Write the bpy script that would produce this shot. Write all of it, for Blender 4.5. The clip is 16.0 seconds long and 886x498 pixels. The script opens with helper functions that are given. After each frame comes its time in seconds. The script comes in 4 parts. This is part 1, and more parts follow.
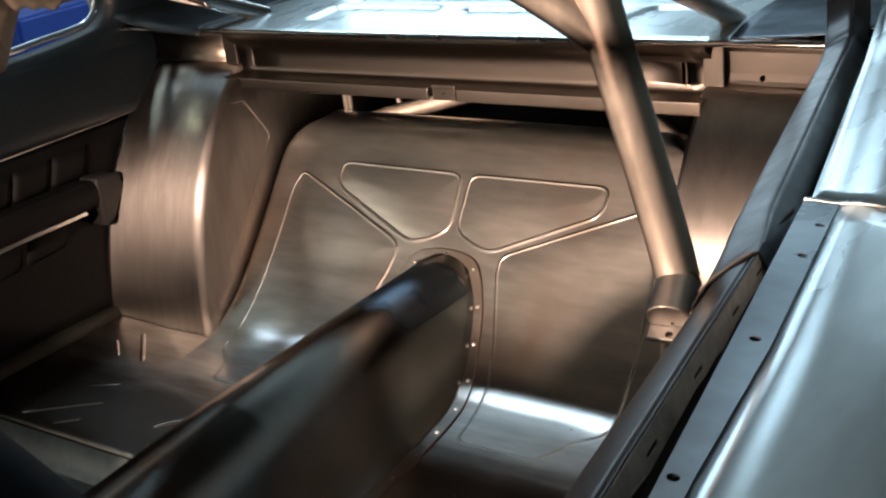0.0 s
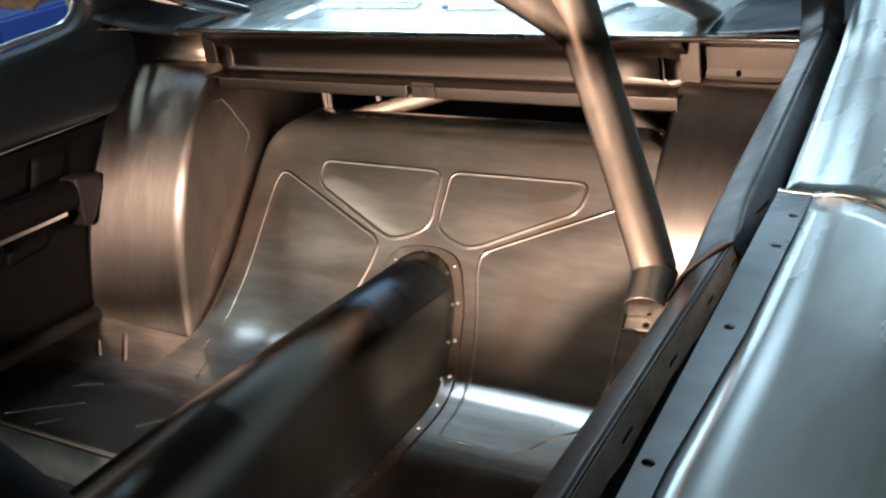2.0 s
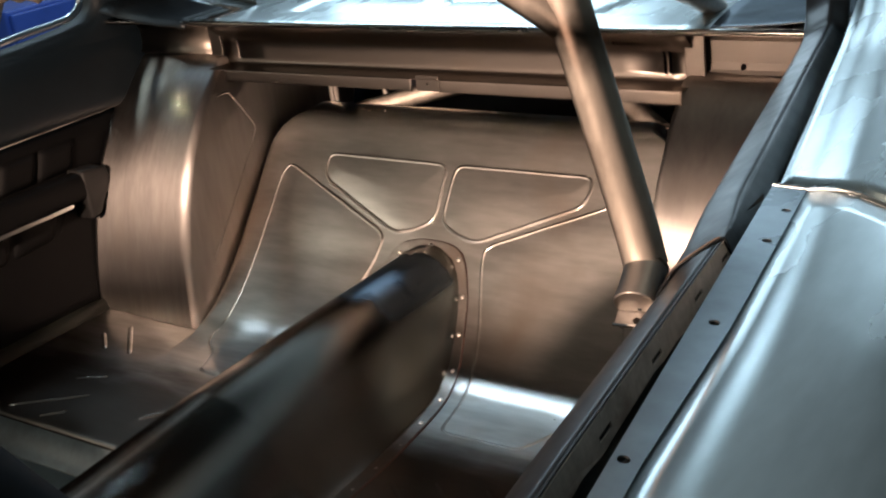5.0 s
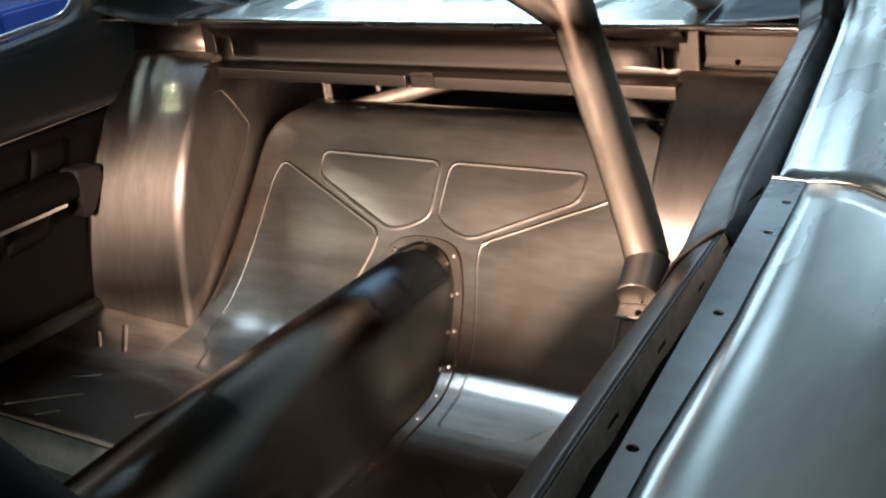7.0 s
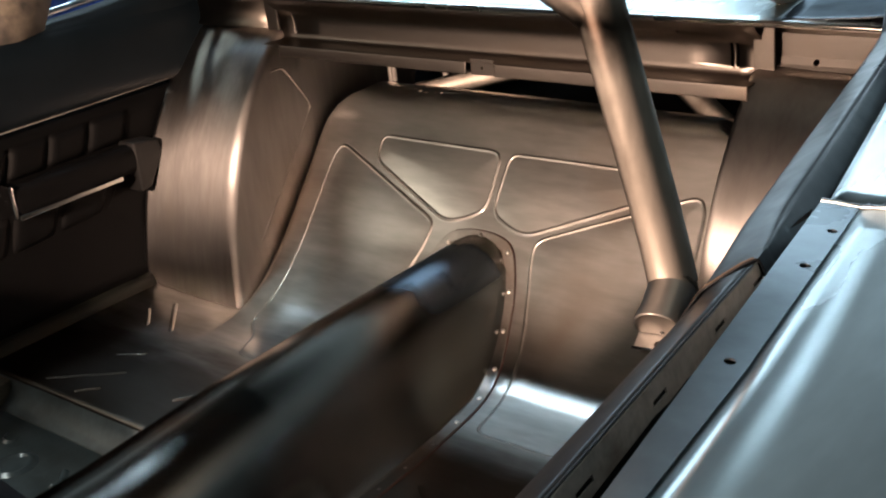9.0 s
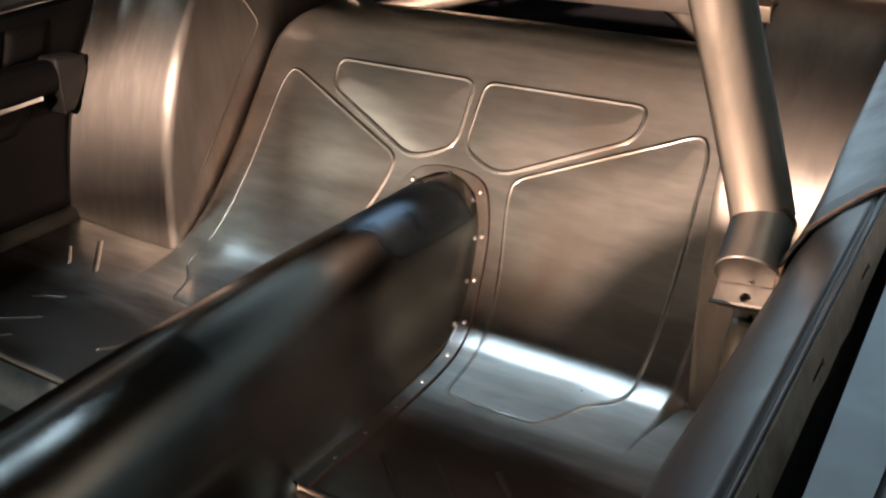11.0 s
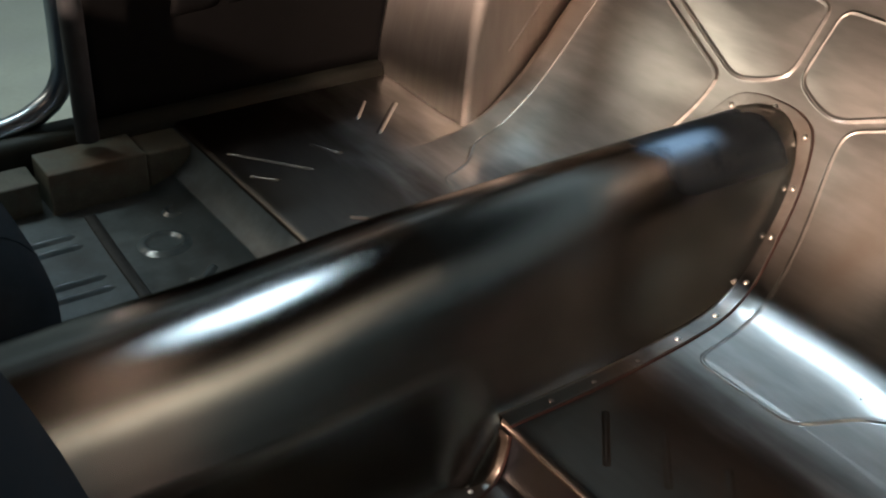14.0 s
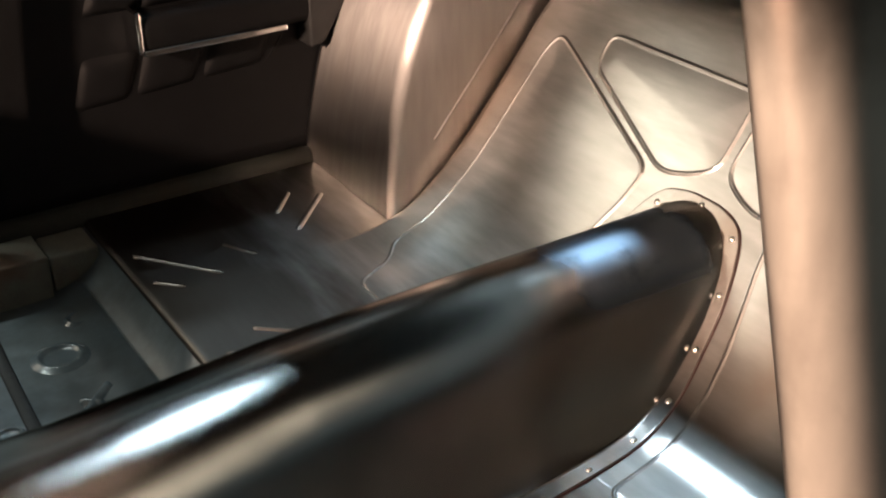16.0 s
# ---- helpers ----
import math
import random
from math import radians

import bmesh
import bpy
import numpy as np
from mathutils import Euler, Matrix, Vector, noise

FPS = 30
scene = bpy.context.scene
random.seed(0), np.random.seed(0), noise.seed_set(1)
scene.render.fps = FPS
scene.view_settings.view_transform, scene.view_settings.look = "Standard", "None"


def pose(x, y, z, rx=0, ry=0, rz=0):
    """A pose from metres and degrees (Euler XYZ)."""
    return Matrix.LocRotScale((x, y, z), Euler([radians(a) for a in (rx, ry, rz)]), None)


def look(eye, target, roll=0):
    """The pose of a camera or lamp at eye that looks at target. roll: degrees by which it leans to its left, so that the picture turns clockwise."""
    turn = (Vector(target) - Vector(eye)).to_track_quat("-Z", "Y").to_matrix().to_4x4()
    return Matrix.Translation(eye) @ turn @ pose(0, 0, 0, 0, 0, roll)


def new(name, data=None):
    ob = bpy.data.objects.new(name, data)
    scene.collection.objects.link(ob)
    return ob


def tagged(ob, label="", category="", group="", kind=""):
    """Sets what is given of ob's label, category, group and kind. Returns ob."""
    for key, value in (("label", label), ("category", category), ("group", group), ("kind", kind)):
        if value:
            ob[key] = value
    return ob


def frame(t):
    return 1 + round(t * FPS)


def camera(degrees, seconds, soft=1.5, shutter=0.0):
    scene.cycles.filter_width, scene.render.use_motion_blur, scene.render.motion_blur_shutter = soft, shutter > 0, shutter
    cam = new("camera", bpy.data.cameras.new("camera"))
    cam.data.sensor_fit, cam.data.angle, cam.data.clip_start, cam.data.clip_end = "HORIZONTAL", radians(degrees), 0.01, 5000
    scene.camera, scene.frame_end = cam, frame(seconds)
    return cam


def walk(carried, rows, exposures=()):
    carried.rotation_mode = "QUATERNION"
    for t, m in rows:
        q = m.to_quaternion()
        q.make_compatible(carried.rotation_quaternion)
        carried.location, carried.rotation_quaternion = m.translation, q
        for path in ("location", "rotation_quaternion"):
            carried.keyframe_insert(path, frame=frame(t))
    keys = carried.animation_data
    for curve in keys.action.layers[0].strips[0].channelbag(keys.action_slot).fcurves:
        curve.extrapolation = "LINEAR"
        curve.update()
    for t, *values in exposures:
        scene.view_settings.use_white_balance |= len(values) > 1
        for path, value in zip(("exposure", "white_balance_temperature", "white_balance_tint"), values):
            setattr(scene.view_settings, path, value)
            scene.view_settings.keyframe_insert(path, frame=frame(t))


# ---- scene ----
cam = camera(40.7, 16.0, soft=2.2)
PATH = [
    (0, (1.204, -0.07, 1.075), (0.086, 1.419, 0.344), -7.1),
    (0.5, (1.204, -0.064, 1.074), (0.097, 1.426, 0.329), -7.4),
    (1, (1.214, -0.07, 1.077), (0.117, 1.432, 0.342), -7.8),
    (1.5, (1.214, -0.081, 1.075), (0.121, 1.426, 0.343), -7.2),
    (2, (1.212, -0.076, 1.073), (0.118, 1.429, 0.338), -7.3),
    (2.5, (1.209, -0.062, 1.072), (0.111, 1.442, 0.343), -7.1),
    (3, (1.209, -0.053, 1.072), (0.1, 1.442, 0.339), -7.1),
    (3.2, (1.207, -0.04, 1.066), (0.09, 1.444, 0.326), -7.2),
    (5.5, (1.233, -0.065, 1.067), (0.117, 1.421, 0.326), -7.5),
    (6, (1.234, -0.072, 1.067), (0.121, 1.414, 0.325), -7.6),
    (6.5, (1.231, -0.075, 1.067), (0.124, 1.416, 0.324), -7.5),
    (7, (1.221, -0.067, 1.065), (0.119, 1.427, 0.321), -7.5),
    (7.5, (1.214, -0.054, 1.065), (0.111, 1.439, 0.319), -7.0),
    (8, (1.213, -0.024, 1.057), (0.078, 1.436, 0.295), -6.7),
    (8.5, (1.224, 0.017, 1.051), (0.034, 1.432, 0.29), -6.6),
    (8.7, (1.233, 0.031, 1.052), (0.017, 1.428, 0.3), -6.8),
    (10.8, (1.058, 0.156, 0.959), (-0.096, 1.558, 0.121), -3.6),
    (11, (1.048, 0.166, 0.948), (-0.067, 1.597, 0.106), -3.5),
    (11.5, (1.03, 0.168, 0.931), (-0.018, 1.647, 0.087), -4.8),
    (12, (1.013, 0.178, 0.914), (0.012, 1.675, 0.044), -5.1),
    (12.5, (0.993, 0.185, 0.921), (-0.004, 1.686, 0.055), -4.5),
    (13, (0.977, 0.232, 0.911), (-0.183, 1.598, 0.022), -4.7),
    (13.5, (0.97, 0.327, 0.907), (-0.363, 1.466, -0.054), -1.5),
    (14, (0.982, 0.367, 0.898), (-0.463, 1.322, -0.103), 0.8),
    (14.5, (0.992, 0.366, 0.897), (-0.498, 1.193, -0.151), 1.9),
    (15, (1.004, 0.409, 0.911), (-0.49, 1.23, -0.137), -0.7),
    (15.5, (0.995, 0.479, 0.92), (-0.5, 1.411, -0.027), -1.2),
    (16, (0.941, 0.569, 0.924), (-0.549, 1.511, -0.021), -0.9),
]
walk(cam, [(t, look(eye, target, roll)) for t, eye, target, roll in PATH], [(0.0, 0.14), (8.5, 0.11), (11.0, 0.20), (12.5, 0.17), (13.7, 0.16), (14.1, 0.30), (14.5, 0.58), (15.0, 0.64), (15.5, 0.66), (16.0, 0.66)])

# ---- world and light ----
world = bpy.data.worlds.new("workshop_air")
scene.world = world
world.use_nodes = True
world.node_tree.nodes["Background"].inputs["Color"].default_value = (0.55, 0.75, 1.0, 1)
world.node_tree.nodes["Background"].inputs["Strength"].default_value = 0.02


def area_lamp(name, m, sx, sy, watts, colour, spread=180):
    data = bpy.data.lights.new(name, "AREA")
    data.shape, data.size, data.size_y, data.energy, data.color, data.spread = "RECTANGLE", sx, sy, watts, colour, radians(spread)
    ob = new(name, data)
    ob.matrix_world = m
    return ob


WARM, COOL, CREAM = (1.0, 0.69, 0.52), (0.62, 0.84, 1.0), (1.0, 0.86, 0.66)
area_lamp("halogen_work_lamp", look((0.20, -0.80, 1.12), (-0.05, 1.6, 0.50)), 0.07, 0.05, 25, WARM, 85)
# long ceiling fluorescent, placed from its reflection
area_lamp("unseen_lamp", pose(-1.25, 2.28, 2.65), 1.7, 0.18, 46, COOL)
# added lamp, beam narrowed to make only the tunnel's cool highlight
area_lamp("tunnel_glint_lamp", look((-0.31, 0.985, 1.13), (0.03, 0.845, 0.25)), 0.15, 0.14, 0.025, COOL, 22)
area_lamp("unseen_lamp", pose(1.6, 1.38, 2.65, 0, 0, 90), 1.0, 0.25, 2.7, CREAM)
area_lamp("unseen_lamp", pose(-0.9, 4.4, 2.65), 1.4, 0.45, 42, COOL)
# stands in for a pale lit wall, added to brighten the bulkhead
area_lamp("unseen_lamp", look((-2.35, -1.0, 2.05), (0.0, 1.5, 0.25)), 2.2, 0.8, 5.0, (1.0, 0.90, 0.72), 120)
# added out of view to brighten the left front floor
area_lamp("unseen_lamp", pose(-1.85, 0.25, 2.65, 0, 0, 90), 1.1, 0.2, 17, (0.86, 1.0, 0.96))
# added out of view for a cool glint on the bulkhead's left bend
area_lamp("unseen_lamp", pose(-2.25, 1.35, 2.65, 0, 0, 90), 0.8, 0.18, 11, COOL)
# unseen cool panel added for the parcel shelf to reflect
area_lamp("shelf_glow_lamp", look((-4.0, 6.5, 1.6), (-1.0, 1.0, 1.0)), 3.6, 2.6, 120, COOL)
# large cool light added out of view to brighten the rear quarter panel
area_lamp("panel_glow_lamp", look((0.4, 7.7, 2.0), (0.8, 1.3, 0.7)), 2.0, 1.2, 44, COOL)
# unseen narrow beam added to draw the yellow-green glint on the left tub
area_lamp("tub_glint_lamp", look((-2.2, 0.9, 2.0), (-0.535, 1.515, 0.515)), 0.05, 0.025, 0.018, (0.95, 1.0, 0.42), 2.0)

# ---- materials ----


def material(name, colour, rough=0.5, metal=0.0, spread=0.12, scale=18.0, stretch=(1, 1, 1), bump=0.15, bump_scale=220.0, rough_spread=0.1, spec=0.5, stain=None, second=None, grain=0.0, floor_shade=None):
    """Noise at two scales over one base colour: large blotches and fine grain, with relief from the grain."""
    m = bpy.data.materials.new(name)
    m.use_nodes = True
    nt = m.node_tree
    n, l = nt.nodes, nt.links
    b = n["Principled BSDF"]
    tc, mp = n.new("ShaderNodeTexCoord"), n.new("ShaderNodeMapping")
    mp.inputs["Scale"].default_value = stretch
    l.new(tc.outputs["Object"], mp.inputs["Vector"])
    big, fine = n.new("ShaderNodeTexNoise"), n.new("ShaderNodeTexNoise")
    big.inputs["Scale"].default_value, big.inputs["Detail"].default_value = scale * 0.35, 5
    fine.inputs["Scale"].default_value, fine.inputs["Detail"].default_value = bump_scale, 3
    l.new(tc.outputs["Object"], big.inputs["Vector"])
    l.new(mp.outputs["Vector"], fine.inputs["Vector"])
    mid = n.new("ShaderNodeTexNoise")
    mid.inputs["Scale"].default_value, mid.inputs["Detail"].default_value = scale * 2.2, 4
    l.new(mp.outputs["Vector"], mid.inputs["Vector"])
    add = n.new("ShaderNodeMath")
    add.operation = "ADD"
    l.new(big.outputs["Fac"], add.inputs[0])
    l.new(mid.outputs["Fac"], add.inputs[1])
    worn = n.new("ShaderNodeMath")
    worn.operation = "MULTIPLY_ADD"
    l.new(fine.outputs["Fac"], worn.inputs[0])
    worn.inputs[1].default_value = 0.5
    l.new(add.outputs[0], worn.inputs[2])
    ramp = n.new("ShaderNodeMapRange")
    ramp.inputs["From Min"].default_value, ramp.inputs["From Max"].default_value = 0.9, 1.6
    ramp.inputs["To Min"].default_value, ramp.inputs["To Max"].default_value = 1 - spread, 1 + spread
    l.new(worn.outputs[0], ramp.inputs["Value"])
    mix = n.new("ShaderNodeVectorMath")
    mix.operation = "SCALE"
    mix.inputs[0].default_value = colour
    l.new(ramp.outputs[0], mix.inputs["Scale"])
    if stain:
        spots, sr, sm = n.new("ShaderNodeTexNoise"), n.new("ShaderNodeMapRange"), n.new("ShaderNodeMix")
        spots.inputs["Scale"].default_value, spots.inputs["Detail"].default_value = stain[1], 6
        l.new(tc.outputs["Object"], spots.inputs["Vector"])
        sr.inputs["From Min"].default_value, sr.inputs["From Max"].default_value = 0.52, 0.72
        l.new(spots.outputs["Fac"], sr.inputs["Value"])
        sm.data_type = "RGBA"
        l.new(sr.outputs[0], sm.inputs["Factor"])
        l.new(mix.outputs[0], sm.inputs[6])
        sm.inputs[7].default_value = (*stain[0], 1)
        l.new(sm.outputs[2], b.inputs["Base Color"])
    else:
        l.new(mix.outputs[0], b.inputs["Base Color"])
    rr = n.new("ShaderNodeMapRange")
    rr.inputs["From Min"].default_value, rr.inputs["From Max"].default_value = 0.65, 1.35
    rr.inputs["To Min"].default_value, rr.inputs["To Max"].default_value = max(0.02, rough - rough_spread), rough + rough_spread
    l.new(add.outputs[0], rr.inputs["Value"])
    l.new(rr.outputs[0], b.inputs["Roughness"])
    b.inputs["Metallic"].default_value = metal
    b.inputs["Specular IOR Level"].default_value = spec
    if bump:
        bp = n.new("ShaderNodeBump")
        bp.inputs["Strength"].default_value, bp.inputs["Distance"].default_value = bump, 0.0006
        l.new(fine.outputs["Fac"], bp.inputs["Height"])
        l.new(bp.outputs["Normal"], b.inputs["Normal"])
    if floor_shade:
        # darker floor steel and the shade on it painted as one, with a ragged edge
        where, ragged, edge, shade_mix = n.new("ShaderNodeSeparateXYZ"), n.new("ShaderNodeMath"), n.new("ShaderNodeMapRange"), n.new("ShaderNodeMix")
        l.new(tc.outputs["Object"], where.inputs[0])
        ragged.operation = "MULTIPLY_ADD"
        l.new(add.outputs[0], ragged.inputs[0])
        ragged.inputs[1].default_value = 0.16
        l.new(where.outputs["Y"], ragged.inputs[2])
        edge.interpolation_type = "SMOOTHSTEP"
        edge.inputs["From Min"].default_value, edge.inputs["From Max"].default_value = floor_shade[0] + 0.16, floor_shade[1] + 0.16
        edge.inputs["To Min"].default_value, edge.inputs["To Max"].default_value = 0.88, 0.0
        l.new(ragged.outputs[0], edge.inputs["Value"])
        shade_mix.data_type = "RGBA"
        l.new(edge.outputs[0], shade_mix.inputs["Factor"])
        l.new(b.inputs["Base Color"].links[0].from_socket, shade_mix.inputs[6])
        shade_mix.inputs[7].default_value = (*floor_shade[2], 1)
        l.new(shade_mix.outputs[2], b.inputs["Base Color"])
    if metal == 1.0:
        # bare metal: a sharper sheen and, under it, the broad one of fine scratches
        colour_socket = b.inputs["Base Color"].links[0].from_socket
        lobes = []
        for width, varied in ((rough, True), (second[0] if second else rough, False)):
            g = n.new("ShaderNodeBsdfGlossy")
            g.distribution = "BECKMANN"
            l.new(colour_socket, g.inputs["Color"])
            g.inputs["Roughness"].default_value = width
            if varied:
                l.new(rr.outputs[0], g.inputs["Roughness"])
            if bump:
                l.new(bp.outputs["Normal"], g.inputs["Normal"])
            if grain:
                # scratches throw the light across themselves
                tg = n.new("ShaderNodeCombineXYZ")
                tg.inputs[0].default_value = 1.0
                l.new(tg.outputs[0], g.inputs["Tangent"])
                g.inputs["Anisotropy"].default_value = -grain
            lobes.append(g)
        mix2 = n.new("ShaderNodeMixShader")
        mix2.inputs[0].default_value = second[1] if second else 0.0
        l.new(lobes[0].outputs[0], mix2.inputs[1])
        l.new(lobes[1].outputs[0], mix2.inputs[2])
        l.new(mix2.outputs[0], n["Material Output"].inputs["Surface"])
        n.remove(b)
    return m


STEEL_RGB = (0.56, 0.545, 0.52)
STEEL = material("brushed_bare_steel", STEEL_RGB, 0.22, 1.0, 0.30, 8, (0.25, 1.2, 1.2), 0.0, 75, 0.05, stain=((0.43, 0.36, 0.30), 3.6), second=(0.52, 0.42), floor_shade=(1.15, 1.27, (0.145, 0.115, 0.095)))
STEEL_UP = material("vertically_brushed_steel", (0.365, 0.348, 0.335), 0.40, 1.0, 0.18, 9, (2.4, 1.6, 0.22), 0.006, 60, 0.08, stain=((0.36, 0.33, 0.30), 6), second=(0.60, 0.50), grain=0.46)
STEEL_LONG = material("lengthwise_brushed_steel", (0.50, 0.485, 0.46), 0.27, 1.0, 0.10, 3.5, (1, 1, 1), 0.0, 60, 0.0, grain=0.2)
STEEL_TUBE = material("mill_finish_tube_steel", (0.46, 0.435, 0.41), 0.36, 1.0, 0.22, 16, (1, 1, 0.3), 0.02, 120, 0.07, stain=((0.29, 0.26, 0.235), 11), second=(0.68, 0.72))
STEEL_DARK = material("oily_dark_steel", (0.30, 0.29, 0.275), 0.26, 1.0, 0.12, 8, (1, 1, 1), 0.0, 160, 0.04, stain=((0.24, 0.225, 0.21), 4))
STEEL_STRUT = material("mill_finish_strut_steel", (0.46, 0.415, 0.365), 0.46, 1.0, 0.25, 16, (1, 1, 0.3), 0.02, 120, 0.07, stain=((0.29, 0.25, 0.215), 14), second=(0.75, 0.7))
STEEL_BEAM = material("dark_beam_steel", (0.195, 0.177, 0.161), 0.34, 1.0, 0.12, 9, (0.25, 1.2, 1.2), 0.0, 60, 0.04, stain=((0.20, 0.175, 0.15), 7), second=(0.55, 0.45))
STEEL_OUT = material("satin_outer_panel_steel", (0.56, 0.61, 0.62), 0.27, 1.0, 0.14, 6, (1.8, 0.4, 1), 0.0, 60, 0.04, second=(0.56, 0.36))
DULL = material("dull_oiled_floor_paint", (0.085, 0.108, 0.118), 0.38, 0.0, 0.4, 14, bump=0.10, bump_scale=90, rough_spread=0.12, spec=0.8, stain=((0.040, 0.043, 0.043), 7))
DULL_SMOOTH = material("worn_glossy_floor_paint", (0.11, 0.14, 0.155), 0.22, 0.0, 0.3, 14, bump=0.05, bump_scale=90, rough_spread=0.06, spec=0.9)
TUBE_PAINT = material("grey_blue_tube_paint", (0.040, 0.044, 0.050), 0.5, 0.0, 0.2, 20, bump=0.1, spec=0.3)
RAIL = material("satin_plated_rail", (0.42, 0.48, 0.54), 0.17, 1.0, 0.1, 12, bump=0.0, rough_spread=0.04, second=(0.45, 0.4))
# darker copy of the panel steel; the flange's dark reflection is in its colour
STEEL_FLANGE = material("darkened_flange_steel", (0.34, 0.375, 0.40), 0.30, 1.0, 0.14, 9, (1, 1, 1), 0.02, 90, 0.05, stain=((0.28, 0.30, 0.32), 12), second=(0.55, 0.5))
# bluish base colour carries the window's cool sheen on the padding
PADDED = material("padded_black_vinyl", (0.0050, 0.0095, 0.0135), 0.46, 0.0, 0.2, 25, bump=0.3, bump_scale=900, rough_spread=0.06, spec=0.27)
SILL = material("worn_sill_primer", (0.125, 0.128, 0.105), 0.5, 0.0, 0.3, 20, bump=0.2, spec=0.3, stain=((0.12, 0.085, 0.06), 14))
TIMBER = material("pale_timber", (0.30, 0.21, 0.13), 0.6, 0.0, 0.25, 9, (4, 4, 0.4), 0.2, 80)
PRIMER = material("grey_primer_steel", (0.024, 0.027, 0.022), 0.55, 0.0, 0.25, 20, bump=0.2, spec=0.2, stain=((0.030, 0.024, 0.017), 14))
PRIMER_PALE = material("scuffed_grey_primer", (0.42, 0.40, 0.37), 0.5, 0.0, 0.3, 40, bump=0.25, stain=((0.20, 0.16, 0.13), 25))


SEALER = material("reddish_sealer", (0.045, 0.014, 0.010), 0.6, 0.0, 0.4, 30, bump=0.1)
STEEL_CORNER = material("dark_blue_corner_steel", (0.115, 0.13, 0.145), 0.34, 1.0, 0.2, 9, bump=0.0, rough_spread=0.05, stain=((0.07, 0.075, 0.08), 8), second=(0.5, 0.3))
RIVET = material("satin_rivet_steel", (0.82, 0.80, 0.77), 0.4, 1.0, 0.1, 40, bump=0.0)
STEEL_FLANGE_IN = material("wiped_flange_steel", (0.57, 0.54, 0.51), 0.24, 1.0, 0.25, 10, (1, 1, 1), 0.0, 120, 0.06, stain=((0.40, 0.32, 0.265), 6), second=(0.52, 0.42), floor_shade=(1.13, 1.24, (0.17, 0.145, 0.125)))
LEDGE_PAINT = material("dark_satin_ledge_paint", (0.013, 0.0145, 0.018), 0.42, 0.0, 0.3, 14, bump=0.12, rough_spread=0.08, spec=0.2, stain=((0.020, 0.018, 0.017), 9))
TAN = material("dusty_tan_pillar_trim", (0.16, 0.135, 0.105), 0.7, 0.0, 0.35, 22, bump=0.3, bump_scale=60, stain=((0.05, 0.045, 0.04), 18))
FILLER = material("sanded_tan_filler", (0.17, 0.115, 0.075), 0.6, 0.0, 0.3, 30, bump=0.2)
RAIL_PAINT = material("dark_blue_grey_rail_paint", (0.0075, 0.0105, 0.0135), 0.36, 0.0, 0.3, 16, bump=0.08, spec=0.22)


def tint_band(m, y0, y1, half, colour, along="Y", soft=(0.03, 0.012)):
    """A tinted band with ragged edges across the part."""
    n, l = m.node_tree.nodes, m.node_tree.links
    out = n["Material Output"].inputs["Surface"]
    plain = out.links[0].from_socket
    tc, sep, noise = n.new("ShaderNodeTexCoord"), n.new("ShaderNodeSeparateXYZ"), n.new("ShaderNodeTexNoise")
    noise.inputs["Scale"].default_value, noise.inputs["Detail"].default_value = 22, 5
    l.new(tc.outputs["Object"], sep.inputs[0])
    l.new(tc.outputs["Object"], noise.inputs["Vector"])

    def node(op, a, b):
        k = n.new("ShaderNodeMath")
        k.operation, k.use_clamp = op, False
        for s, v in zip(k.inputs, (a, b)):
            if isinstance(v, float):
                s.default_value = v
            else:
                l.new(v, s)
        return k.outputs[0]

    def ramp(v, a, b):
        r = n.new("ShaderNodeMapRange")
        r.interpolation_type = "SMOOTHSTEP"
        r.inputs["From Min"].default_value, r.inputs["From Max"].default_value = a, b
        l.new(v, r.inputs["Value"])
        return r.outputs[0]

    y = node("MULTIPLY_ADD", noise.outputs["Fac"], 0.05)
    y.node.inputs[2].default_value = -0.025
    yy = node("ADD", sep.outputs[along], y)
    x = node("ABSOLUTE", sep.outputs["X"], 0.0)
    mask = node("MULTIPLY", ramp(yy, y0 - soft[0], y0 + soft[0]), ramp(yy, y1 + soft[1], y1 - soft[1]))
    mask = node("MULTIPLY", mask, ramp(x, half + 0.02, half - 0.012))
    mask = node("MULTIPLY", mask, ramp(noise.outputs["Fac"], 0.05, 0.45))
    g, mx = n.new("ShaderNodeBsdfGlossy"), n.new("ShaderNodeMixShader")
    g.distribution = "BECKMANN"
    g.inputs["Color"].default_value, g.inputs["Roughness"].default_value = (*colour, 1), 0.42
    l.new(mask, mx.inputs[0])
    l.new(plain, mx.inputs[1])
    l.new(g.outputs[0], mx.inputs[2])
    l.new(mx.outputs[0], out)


tint_band(STEEL_LONG, 1.315, 1.495, 0.068, (0.27, 0.34, 0.43))
# dark brown band on the strut around the branch joint
tint_band(STEEL_STRUT, 0.835, 0.875, 9.0, (0.13, 0.095, 0.075), "Z", (0.02, 0.02))
CEILING = material("pale_ceiling_board", (0.45, 0.45, 0.45), 0.8, 0.0, 0.1, 3, bump=0.2, bump_scale=40)
WELD = material("welded_steel", (0.30, 0.25, 0.21), 0.38, 1.0, 0.3, 60, bump=0.6, bump_scale=400)
CHROME = material("polished_chrome", (0.80, 0.80, 0.80), 0.10, 1.0, 0.04, 10, bump=0.0, rough_spread=0.03)
VINYL = material("black_vinyl", (0.0055, 0.0056, 0.0060), 0.55, 0.0, 0.2, 25, bump=0.3, bump_scale=900, rough_spread=0.06, spec=0.10)
PAINT_DARK = material("dark_grey_paint", (0.016, 0.017, 0.021), 0.38, 0.0, 0.25, 18, bump=0.1, rough_spread=0.08, spec=0.25)
